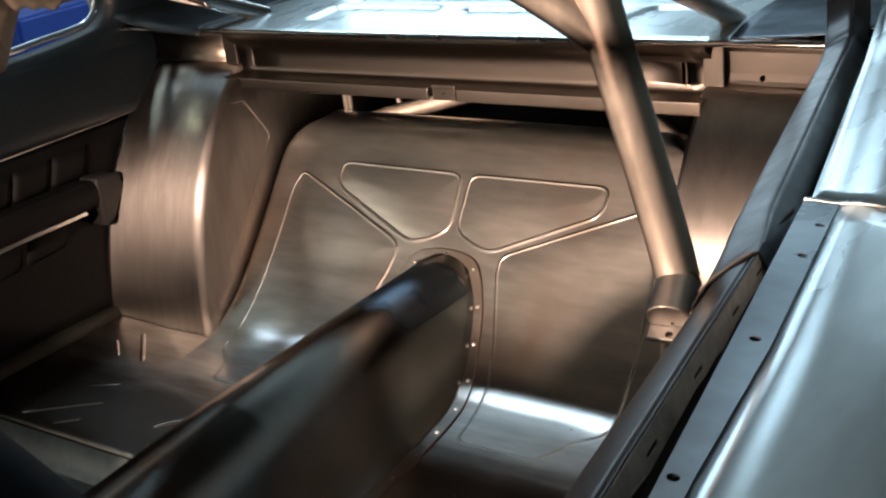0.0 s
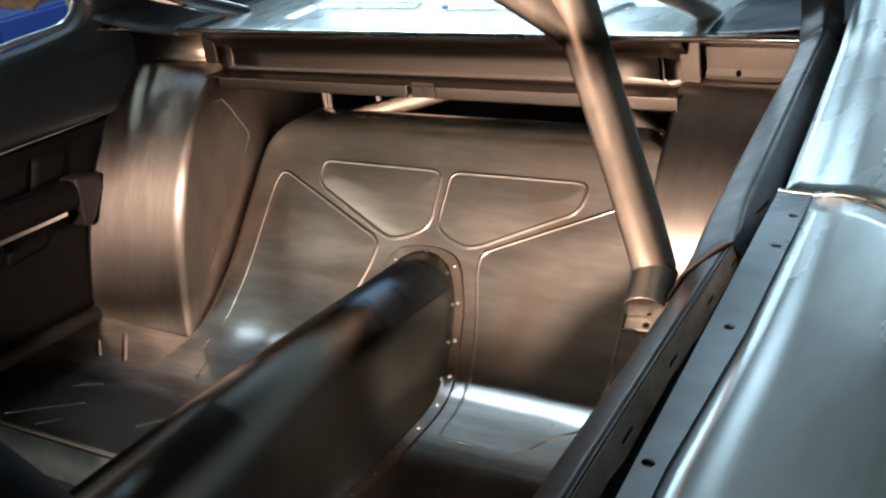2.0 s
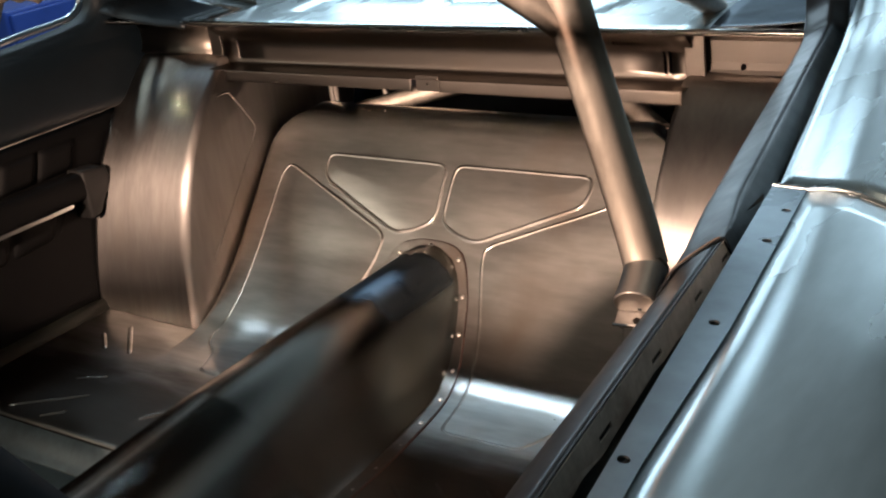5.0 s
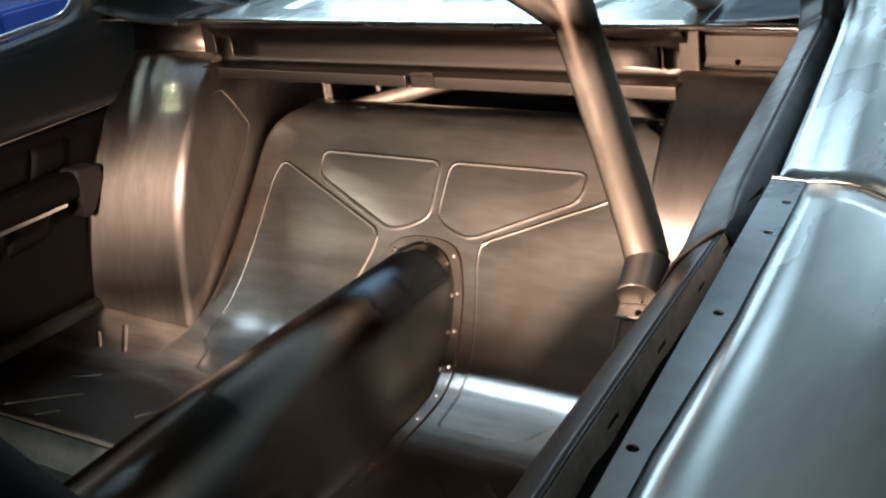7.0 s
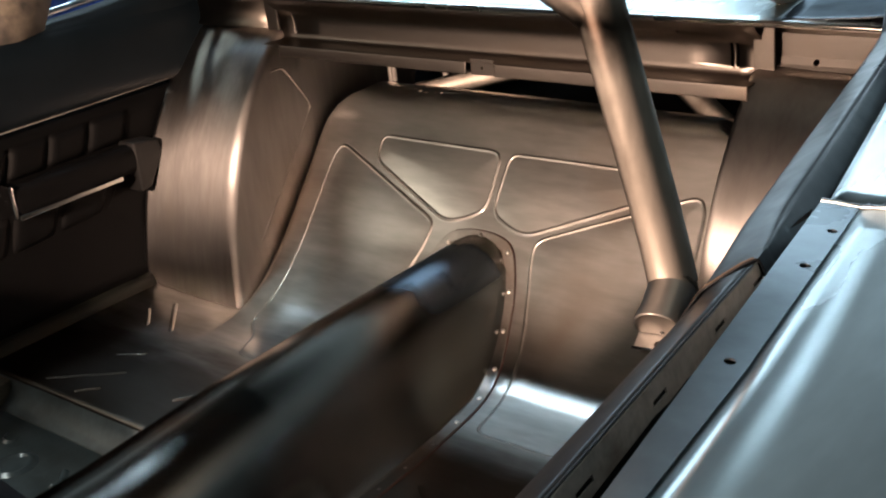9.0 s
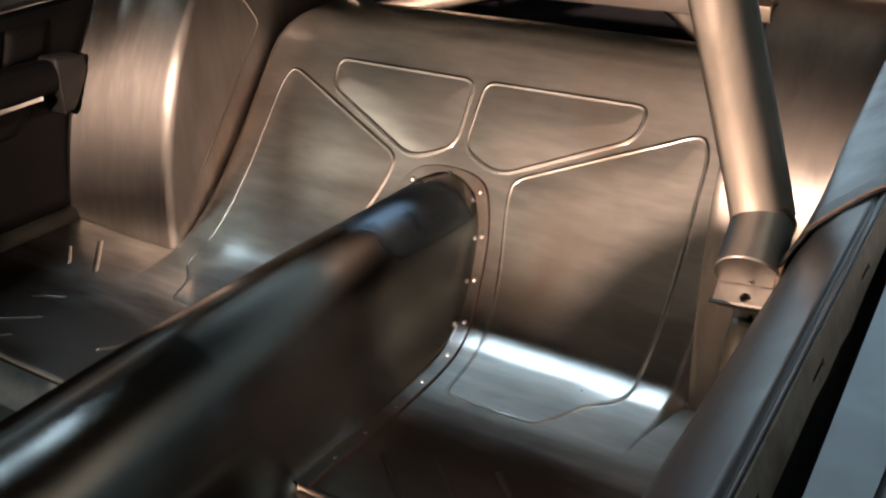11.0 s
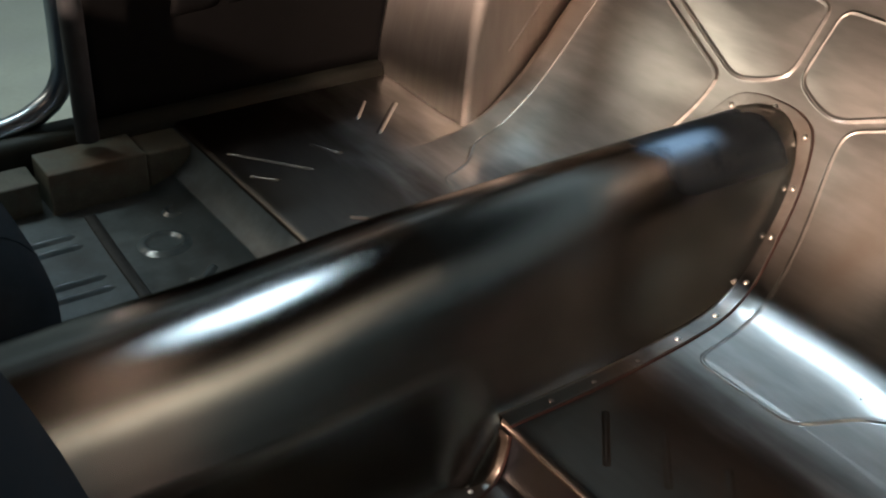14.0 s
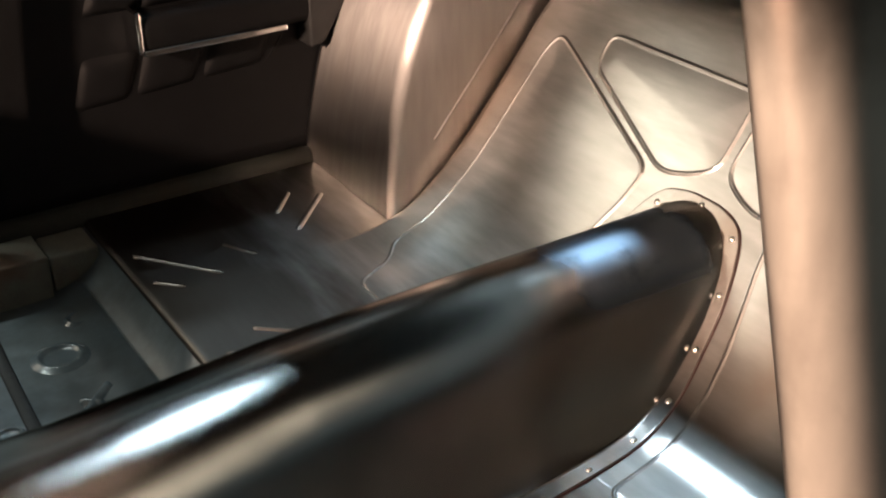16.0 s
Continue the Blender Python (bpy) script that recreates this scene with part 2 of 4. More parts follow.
CLOTH = material("black_seat_cloth", (0.013, 0.019, 0.025), 0.85, 0.0, 0.25, 40, bump=0.8, bump_scale=1200, spec=0.1)
MATT_BLACK = material("matt_black", (0.012, 0.012, 0.012), 0.6, 0.0, 0.2, 30)
CONCRETE = material("pale_workshop_concrete", (0.25, 0.245, 0.19), 0.6, 0.0, 0.15, 4, bump=0.3, bump_scale=60, stain=((0.25, 0.24, 0.2), 2))
WALL = material("dim_workshop_wall", (0.26, 0.255, 0.235), 0.8, 0.0, 0.15, 3, bump=0.3, bump_scale=40)
BLUE = material("blue_enamel", (0.012, 0.04, 0.22), 0.35, 0.0, 0.12, 12, bump=0.05)
HEADLINER = material("dark_roof_lining", (0.016, 0.0145, 0.013), 0.8, 0.0, 0.2, 10, spec=0.1)

# ---- mesh helpers ----


def link_mesh(name, verts, faces, mat, parent=None, label="", smooth=True):
    me = bpy.data.meshes.new(name)
    me.from_pydata([tuple(map(float, v)) for v in verts], [], faces)
    me.materials.append(mat)
    me.polygons.foreach_set("use_smooth", [smooth] * len(me.polygons))
    me.update()
    ob = new(name, me)
    if parent is not None:
        ob.parent = parent
    if label:
        tagged(ob, label)
    return ob


def part(name, bm, mat, parent=None, label="", smooth=True):
    me = bpy.data.meshes.new(name)
    bmesh.ops.recalc_face_normals(bm, faces=bm.faces)
    bm.to_mesh(me)
    bm.free()
    me.materials.append(mat)
    me.polygons.foreach_set("use_smooth", [smooth] * len(me.polygons))
    ob = new(name, me)
    if parent is not None:
        ob.parent = parent
    if label:
        tagged(ob, label)
    return ob


def thing(name, label, category, kind="", group=""):
    return tagged(new(name), label, category, group, kind)


def grid_faces(nu, nv):
    return [(i * nv + j, i * nv + j + 1, (i + 1) * nv + j + 1, (i + 1) * nv + j) for i in range(nu - 1) for j in range(nv - 1)]


def solid(ob, thick, offset=-1.0):
    """Gives a sheet its thickness."""
    mod = ob.modifiers.new("thickness", "SOLIDIFY")
    mod.thickness, mod.offset = thick, offset
    return ob


def sheet(name, rows, mat, parent=None, label="", thick=0.0, offset=-1.0):
    """A sheet through rows of points, all rows of one length."""
    nv = len(rows[0])
    ob = link_mesh(name, [p for r in rows for p in r], grid_faces(len(rows), nv), mat, parent, label)
    return solid(ob, thick, offset) if thick else ob


def smooth_line(pts, n):
    """n points along a smooth curve through pts (Catmull-Rom, by chord length)."""
    p = [np.array(q, float) for q in pts]
    p = [2 * p[0] - p[1], *p, 2 * p[-1] - p[-2]]
    out, segs = [], len(p) - 3
    lens = np.cumsum([0] + [np.linalg.norm(p[i + 2] - p[i + 1]) for i in range(segs)])
    for d in np.linspace(0, lens[-1], n):
        i = min(segs - 1, int(np.searchsorted(lens, d, "right")) - 1)
        t = (d - lens[i]) / (lens[i + 1] - lens[i])
        a, b, c, e = p[i : i + 4]
        out.append(0.5 * (2 * b + (c - a) * t + (2 * a - 5 * b + 4 * c - e) * t * t + (3 * b - a - 3 * c + e) * t**3))
    return out


def tube(name, pts, radius, mat, parent=None, label="", n=40, sides=24, capped=True, flat=1.0):
    """A round bar bent through pts."""
    line = [Vector(q) for q in (smooth_line(pts, n) if len(pts) > 2 else [np.array(pts[0], float), np.array(pts[1], float)])]
    verts, faces = [], []
    side = None
    for i, p in enumerate(line):
        d = (line[min(i + 1, len(line) - 1)] - line[max(i - 1, 0)]).normalized()
        if side is None:
            side = d.orthogonal().normalized() if abs(d.z) > 0.9 else d.cross(Vector((0, 0, 1))).normalized()
        side = (side - d * side.dot(d)).normalized()
        up = side.cross(d)
        for k in range(sides):
            a = 2 * math.pi * k / sides
            verts.append(p + radius * (math.cos(a) * side + flat * math.sin(a) * up))
    m = len(line)
    faces = [(i * sides + k, (i + 1) * sides + k, (i + 1) * sides + (k + 1) % sides, i * sides + (k + 1) % sides) for i in range(m - 1) for k in range(sides)]
    if capped:
        k = len(verts)
        verts += verts[:sides] + verts[(m - 1) * sides : m * sides]
        faces += [tuple(range(k, k + sides)), tuple(range(k + sides, k + 2 * sides))[::-1]]
    ob = link_mesh(name, verts, faces, mat, parent, label)
    if capped:
        ob.data.polygons[-1].use_smooth = ob.data.polygons[-2].use_smooth = False
    return ob


def box(name, lo, hi, mat, parent=None, label="", bevel=0.003, segments=2, m=None):
    bm = bmesh.new()
    bmesh.ops.create_cube(bm, size=1)
    lo, hi = Vector(lo), Vector(hi)
    for v in bm.verts:
        v.co = Vector(((lo + hi)[i] / 2 + v.co[i] * (hi - lo)[i] for i in range(3)))
    if bevel:
        bmesh.ops.bevel(bm, geom=bm.edges[:], offset=bevel, segments=segments, profile=0.5, affect="EDGES")
    if m is not None:
        bm.transform(m)
    return part(name, bm, mat, parent, label, smooth=False)


def dome(name, centre, radius, height, mat, parent=None, normal=(0, 0, 1), label=""):
    """A rivet's or screw's low round head."""
    verts, faces, rings, sides = [], [], 4, 12
    q = Vector(normal).to_track_quat("Z", "Y")
    for i in range(rings):
        a = math.pi / 2 * i / rings
        for k in range(sides):
            b = 2 * math.pi * k / sides
            verts.append(Vector(centre) + q @ Vector((radius * math.cos(a) * math.cos(b), radius * math.cos(a) * math.sin(b), height * math.sin(a))))
    verts.append(Vector(centre) + q @ Vector((0, 0, height)))
    faces = [(i * sides + k, i * sides + (k + 1) % sides, (i + 1) * sides + (k + 1) % sides, (i + 1) * sides + k) for i in range(rings - 1) for k in range(sides)]
    faces += [((rings - 1) * sides + k, (rings - 1) * sides + (k + 1) % sides, rings * sides) for k in range(sides)]
    return link_mesh(name, verts, faces, mat, parent, label)


def drill(ob, cutters):
    """Cuts cylinders or slots, given as bmeshes, out of an object and keeps the result as its mesh."""
    bm = bmesh.new()
    tmp = bpy.data.meshes.new("cutter")
    for c in cutters:
        c.to_mesh(tmp)
        bm.from_mesh(tmp)
        c.free()
    bm.to_mesh(tmp)
    bm.free()
    cut = new("cutter", tmp)
    mod = ob.modifiers.new("holes", "BOOLEAN")
    mod.operation, mod.object, mod.solver = "DIFFERENCE", cut, "EXACT"
    bpy.context.view_layer.update()
    me = bpy.data.meshes.new_from_object(ob.evaluated_get(bpy.context.evaluated_depsgraph_get()))
    ob.modifiers.clear()
    ob.data = me
    bpy.data.objects.remove(cut)
    bpy.data.meshes.remove(tmp)
    return ob


def pin(centre, radius, depth, axis=(0, 0, 1), sx=1.0, sides=20):
    bm = bmesh.new()
    bmesh.ops.create_cone(bm, cap_ends=True, segments=sides, radius1=radius, radius2=radius, depth=depth)
    bm.transform(Matrix.Translation(centre) @ Vector(axis).to_track_quat("Z", "Y").to_matrix().to_4x4() @ Matrix.Diagonal((sx, 1, 1, 1)))
    return bm


def round_corners(pts, r, n=5):
    """A closed outline with its corners rounded."""
    out, k = [], len(pts)
    for i in range(k):
        a, p, b = (np.array(pts[j % k], float) for j in (i - 1, i, i + 1))
        da, db = a - p, b - p
        ra, rb = min(r, 0.45 * np.linalg.norm(da)), min(r, 0.45 * np.linalg.norm(db))
        s, e = p + da / np.linalg.norm(da) * ra, p + db / np.linalg.norm(db) * rb
        for t in np.linspace(0, 1, n):
            out.append((1 - t) ** 2 * s + 2 * t * (1 - t) * p + t * t * e)
    return np.array(out)


def outline_distance(px, py, poly):
    """Signed distance of points to a closed outline, negative inside."""
    best, inside = np.full(px.shape, 1e9), np.zeros(px.shape, bool)
    for (ax, ay), (bx, by) in zip(poly, np.roll(poly, -1, 0)):
        dx, dy = bx - ax, by - ay
        t = np.clip(((px - ax) * dx + (py - ay) * dy) / (dx * dx + dy * dy + 1e-12), 0, 1)
        best = np.minimum(best, np.hypot(px - ax - t * dx, py - ay - t * dy))
        cross = ((ay > py) != (by > py)) & (px < (bx - ax) * (py - ay) / (by - ay + 1e-12) + ax)
        inside ^= cross
    return np.where(inside, -best, best)


def step_up(d, width):
    t = np.clip(0.5 - d / width, 0, 1)
    return t * t * (3 - 2 * t)


# ---- the sloping bulkhead behind the seats ----
FLOOR = 0.098
PROFILE = smooth_line([(1.19, FLOOR), (1.25, FLOOR), (1.29, 0.0985), (1.325, 0.101), (1.36, 0.109), (1.40, 0.127), (1.45, 0.166), (1.50, 0.219), (1.545, 0.275),
                       (1.59, 0.334), (1.63, 0.387), (1.665, 0.433), (1.685, 0.456), (1.702, 0.466), (1.716, 0.4695), (1.728, 0.4700), (1.736, 0.4690), (1.741, 0.463), (1.742, 0.45)], 420)
PROFILE = np.array(PROFILE)
ARC = np.concatenate([[0], np.cumsum(np.hypot(*np.diff(PROFILE, axis=0).T))])


def arc_of(y):
    return np.interp(y, PROFILE[:, 0], ARC)


def on_bulkhead(x, s, lift=0.0):
    """The place on the sloping panel at x and at arc length s, raised by lift."""
    y, z = np.interp(s, ARC, PROFILE[:, 0]), np.interp(s, ARC, PROFILE[:, 1])
    y2, z2 = np.interp(s + 0.004, ARC, PROFILE[:, 0]), np.interp(s + 0.004, ARC, PROFILE[:, 1])
    y1, z1 = np.interp(s - 0.004, ARC, PROFILE[:, 0]), np.interp(s - 0.004, ARC, PROFILE[:, 1])
    ln = np.hypot(y2 - y1, z2 - z1)
    return np.stack([x + 0 * s, y - lift * (z2 - z1) / ln, z + lift * (y2 - y1) / ln], -1)


UPPER = [(0.010, 1.636), (0.293, 1.637), (0.287, 1.606), (0.090, 1.552), (0.048, 1.558), (0.008, 1.571)]
LOWER = [(0.112, 1.549), (0.385, 1.621), (0.401, 1.604), (0.412, 1.43), (0.416, 1.342), (0.373, 1.308), (0.343, 1.240), (0.197, 1.238), (0.177, 1.36), (0.144, 1.46), (0.115, 1.525)]


def build_bulkhead():
    nx, ns = 1040, 800
    s = np.linspace(0, ARC[-1], ns)
    S, U = np.meshgrid(s, np.linspace(-1, 1, nx))
    yy = np.interp(S, ARC, PROFILE[:, 0])
    half = np.interp(yy, [1.19, 1.34, 1.40, 1.55, 1.63, 1.65, 1.667, 1.682, 1.695, 1.71, 1.9], [0.486, 0.486, 0.480, 0.470, 0.467, 0.462, 0.448, 0.425, 0.40, 0.39, 0.385])
    X = U * half
    h = np.zeros_like(X)
    for side in (1, -1):
        for outline, r in ((UPPER, 0.022), (LOWER, 0.022)):
            poly = round_corners([(side * x, arc_of(y)) for x, y in outline], r)
            d = outline_distance(X, S, poly)
            h += 0.0020 * (1 - np.exp(-np.maximum(-d, 0) / 0.035)) + 0.0010 * step_up(d, 0.004) + 0.0017 * np.exp(-((d / 0.0019) ** 2))
    # the edges turn back over a small radius
    edge = (1 - np.abs(U)) * half
    fall = np.where((edge < 0.024) & (yy > 1.36), 0.024 - np.sqrt(np.maximum(0, 0.024**2 - (0.024 - edge) ** 2)), 0)
    h = h - fall * np.clip((yy - 1.36) / 0.05, 0, 1)
    # slight waves left by hand forming
    h += 0.0006 * np.sin(9 * X + 2) * np.sin(11 * S + 1) + 0.00025 * np.sin(23 * X + 5 * S) * np.sin(31 * S - 7 * X + 1)
    P = on_bulkhead(X, S, h + 0.0012 - 0.0045 * np.clip((1.25 - yy) / 0.06, 0, 1))
    side_blend = np.clip((np.abs(X) - 0.464) / 0.022, 0, 1)
    side_blend = side_blend**2 * (3 - 2 * side_blend) * np.clip((1.405 - yy) / 0.04, 0, 1)
    P[..., 2] -= side_blend * (P[..., 2] - FLOOR + 0.003)
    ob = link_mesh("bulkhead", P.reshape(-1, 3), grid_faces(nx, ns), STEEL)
    tagged(ob, "sloping bare steel bulkhead with four raised bead-rolled panels", "bulkhead", kind="structure")
    return ob


bulkhead = build_bulkhead()
spot = on_bulkhead(0.356, arc_of(1.3335), 0.0030)
dome("pilot_hole", spot, 0.0017, 0.0003, MATT_BLACK, bulkhead, on_bulkhead(0.356, arc_of(1.3335), 0.05) - spot, "small dark pilot hole")

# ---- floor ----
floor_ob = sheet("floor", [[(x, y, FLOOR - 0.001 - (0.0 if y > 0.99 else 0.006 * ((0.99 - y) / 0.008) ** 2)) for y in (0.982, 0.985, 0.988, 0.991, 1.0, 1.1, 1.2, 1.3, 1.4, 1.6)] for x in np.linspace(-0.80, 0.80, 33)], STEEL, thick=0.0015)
tagged(floor_ob, "dark bare steel rear floor with painted-in shade and pressed stiffening ribs", "floor", kind="structure")


def rib(name, a, b, width, height, parent, mat):
    """A pressed rib: a long low bulge with round ends."""
    a, b = Vector(a), Vector(b)
    d = (b - a).normalized()
    side = d.cross(Vector((0, 0, 1)))
    rows = []
    for u in np.linspace(-1, 1, 9):
        row = []
        for v in np.linspace(0, 1, 17):
            e = min(v, 1 - v) * (b - a).length / (width / 2)
            w = math.sqrt(max(0, 1 - (1 - min(1, e)) ** 2))
            p = a + (b - a) * v + side * u * w * width / 2
            row.append(p + Vector((0, 0, height * math.cos(u * math.pi / 2) * w)))
        rows.append(row)
    return sheet(name, rows, mat, parent)


for (ax, ay), (bx, by) in (((-0.602, 1.004), (-0.472, 1.098)), ((-0.507, 1.002), (-0.468, 1.037)), ((-0.319, 1.067), (-0.268, 1.126)), ((-0.282, 1.015), (-0.236, 1.071)),
                           ((-0.666, 1.291), (-0.603, 1.239)), ((-0.635, 1.336), (-0.533, 1.24)), ((-0.56, 1.13), (-0.50, 1.16)),
                           ((0.212, 1.091), (0.291, 1.027)), ((0.274, 1.121), (0.351, 1.057)), ((0.355, 1.135), (0.402, 1.094)), ((0.52, 1.30), (0.58, 1.27)), ((0.56, 1.24), (0.62, 1.21))):
    rib("rib", (ax, ay, FLOOR - 0.0012), (bx, by, FLOOR - 0.0012), 0.014, 0.0044 if ax < 0 else 0.0030 if ax < 0.5 else 0.0012, floor_ob, STEEL)

LOW = 0.036
FLAT = [(0.88, LOW), (0.7, LOW), (0.4, LOW), (0.0, LOW), (-0.5, LOW), (-0.75, LOW + 0.05), (-0.95, LOW + 0.35)]
RAMP = [(0.9835, FLOOR - 0.0045), (0.979, FLOOR - 0.012), (0.970, FLOOR - 0.024), (0.957, LOW + 0.025), (0.940, LOW + 0.014), (0.918, LOW + 0.0055), (0.895, LOW + 0.0012)]
RISER = [(0.9835, FLOOR - 0.0045), (0.982, FLOOR - 0.011), (0.979, FLOOR - 0.026), (0.974, LOW + 0.018), (0.967, LOW + 0.007), (0.957, LOW + 0.002), (0.945, LOW)]
front_floor = sheet("front_floor", [[(x, y, z) for y, z in smooth_line(RAMP[4:] + FLAT, 40)] for x in np.linspace(-0.80, 0.0, 21)], DULL, thick=0.0015)
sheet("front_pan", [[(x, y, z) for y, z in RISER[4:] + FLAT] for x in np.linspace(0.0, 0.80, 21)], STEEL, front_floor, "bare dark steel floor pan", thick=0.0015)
sheet("step_riser", [[(x, y, z) for y, z in smooth_line(RAMP[:5], 16)] for x in np.linspace(-0.80, 0.0, 21)], DULL, front_floor, "grey painted step up to the rear floor", thick=0.0015)
# metal riser coloured dark in place of the dark it reflects
sheet("step_riser", [[(x, y, z) for y, z in smooth_line(RISER[:5], 16)] for x in np.linspace(0.0, 0.80, 21)], PAINT_DARK, front_floor, "dark blue-grey step up to the rear floor, its dark reflection painted in", thick=0.0015)
tagged(front_floor, "lower dark steel front floor with step, ribs and round plugs", "floor", kind="structure")

# ---- transmission tunnel ----
tunnel = thing("transmission_tunnel", "smooth rolled bare steel transmission tunnel riveted to the bulkhead", "tunnel")
SECTION = [(0.153, -0.10), (0.147, -0.03), (0.141, -0.006), (0.134, 0.002), (0.128, 0.010), (0.121, 0.023), (0.108, 0.055), (0.094, 0.095), (0.078, 0.130), (0.055, 0.157), (0.028, 0.172), (0.0, 0.177)]


def build_tunnel():
    right = smooth_line(SECTION, 44)
    section = [(x, z) for x, z in right] + [(-x, z) for x, z in right[-2::-1]]
    rows = []
    for y in np.concatenate([np.linspace(-0.6, 0.90, 50), np.linspace(0.91, 1.0, 19), np.linspace(1.02, 1.585, 30)]):
        top = np.interp(y, [-0.6, 0.5, 0.75, 0.97, 1.2, 1.6], [0.25, 0.243, 0.249, 0.267, 0.274, 0.277])
        # the foot steps down with the floor
        k = min(1.0, max(0.0, (y - 0.90) / 0.09))
        base = LOW + (FLOOR - LOW) * k * k * (3 - 2 * k)
        foot = np.interp(y, [-0.6, 0.7, 0.94, 0.985, 1.2, 1.3, 1.4], [1.36, 1.325, 1.27, 1.215, 1.12, 1.04, 1.0])
        wide = np.interp(y, [-0.6, 0.7, 1.0, 1.2, 1.3, 1.4], [1.45, 1.36, 1.20, 1.12, 1.04, 1.0])
        crown = 1 + 0.3 * (wide - 1)
        waist = FLOOR + 0.06 * (top - FLOOR) / 0.177
        rows.append([(x * np.interp(z, [0.0, 0.06, 0.177], [foot, wide, crown]), y, np.interp(z, [-0.1, 0.0, 0.06, 0.177], [base - 0.1, base, waist, top])) for x, z in section])
    return sheet("body", rows, STEEL_LONG, tunnel)


build_tunnel()
FLANGE = [(0.175, 0.984), (0.1735, 1.047), (0.171, 1.108), (0.166, 1.177), (0.159, 1.245), (0.148, 1.318), (0.132, 1.384), (0.1125, 1.441), (0.095, 1.489), (0.067, 1.531), (0.036, 1.5415), (0.0, 1.5435)]
FLANGE = FLANGE + [(-x, y) for x, y in FLANGE[-2::-1]]


def build_flange():
    # along the floor the panel's own arc length starts below zero
    line = smooth_line([(x, arc_of(y) if y > 1.19 else y - 1.19) for x, y in FLANGE], 160)
    rows = []
    for i, p in enumerate(line):
        d = line[min(i + 1, len(line) - 1)] - line[max(i - 1, 0)]
        d = d / np.linalg.norm(d)
        nrm = np.array([d[1], -d[0]])
        row = []
        for off, lift in ((-0.0125, 0.0056), (-0.0114, 0.0045), (-0.0104, 0.0041), (-0.0096, 0.0040), (-0.0085, 0.0040), (0.0, 0.0040), (0.0072, 0.0040), (0.0080, 0.0040), (0.0087, 0.0037), (0.0091, 0.0031), (0.0093, 0.0005)):
            x, s = p + nrm * off
            q = on_bulkhead(x, max(s, 0.0), lift + 0.001)
            if s < 0:
                q = np.array([x, 1.19 + s, FLOOR + lift])
            row.append(q)
        rows.append(row)
    # sealer squeezed out along the outer edge
    tube("sealer_bead", [(r[-1][0], r[-1][1], r[-1][2] + 0.0002) for r in rows[::2]], 0.0011, SEALER, tunnel, "reddish brown sealer line", n=200, sides=6)
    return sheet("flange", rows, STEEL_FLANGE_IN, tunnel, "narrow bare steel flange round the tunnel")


build_flange()
# the foot flange on the lower floor climbs the riser to meet it
CLIMB = [(0.0, LOW), (0.4, LOW), (0.8, LOW), (0.92, LOW), (0.945, LOW + 0.0005), (0.958, LOW + 0.004), (0.967, LOW + 0.012), (0.974, LOW + 0.026), (0.979, LOW + 0.042), (0.981, FLOOR - 0.006)]
for side in (-1, 1):
    rows = []
    line = np.array(smooth_line(CLIMB, 70))
    slope = np.gradient(line, axis=0)
    slope /= np.linalg.norm(slope, axis=1)[:, None]
    for (y, z), (dy, dz) in zip(line, slope):
        x = np.interp(y, [0, 0.7, 0.935, 0.982], [0.200, 0.196, 0.188, 0.176])
        rows.append([(side * (x + off), y - dz * lift, z + dy * lift) for off, lift in ((-0.020, 0.0050), (-0.012, 0.0034), (0.0, 0.0028), (0.010, 0.0028), (0.0125, 0.0024), (0.013, 0.0))])
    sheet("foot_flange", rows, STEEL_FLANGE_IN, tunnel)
    tube("sealer_bead", [r[-1] for r in rows[24:]], 0.0011, SEALER, tunnel, "reddish brown sealer line", n=90, sides=6)
for y in (0.93, 0.86, 0.78, 0.70, 0.62):
    dome("rivet", (0.190, y, LOW + 0.0025), 0.0032, 0.0022, RIVET, tunnel, label="bright domed rivet head")
for x, y in ((0.001, 1.5430), (0.067, 1.531), (-0.063, 1.5295), (0.095, 1.489), (-0.095, 1.489), (0.1125, 1.441), (-0.1125, 1.441), (0.132, 1.384), (0.148, 1.318), (0.159, 1.245), (0.1665, 1.177), (0.171, 1.108), (0.1735, 1.047)):
    s = arc_of(y)
    p, q = (on_bulkhead(x, s, 0.0048), on_bulkhead(x, s, 0.05)) if y > 1.19 else (np.array((x, y, FLOOR + 0.0038)), np.array((x, y, FLOOR + 0.05)))
    # floor rivets take a dark colour to match the floor's painted shade
    dome("rivet", p, 0.0042 if y > 1.2 else 0.0032, 0.0028 if y > 1.2 else 0.0012, RIVET if y > 1.2 else STEEL_BEAM, tunnel, q - p, "bright domed rivet head" if y > 1.2 else "domed rivet head darkened to suit the shaded floor")

# ---- wheel tubs ----
TUB = [(1.372, 0.092), (1.380, 0.18), (1.398, 0.285), (1.428, 0.385), (1.472, 0.470), (1.520, 0.535), (1.562, 0.577), (1.592, 0.597), (1.70, 0.605), (1.85, 0.60), (2.02, 0.58)]


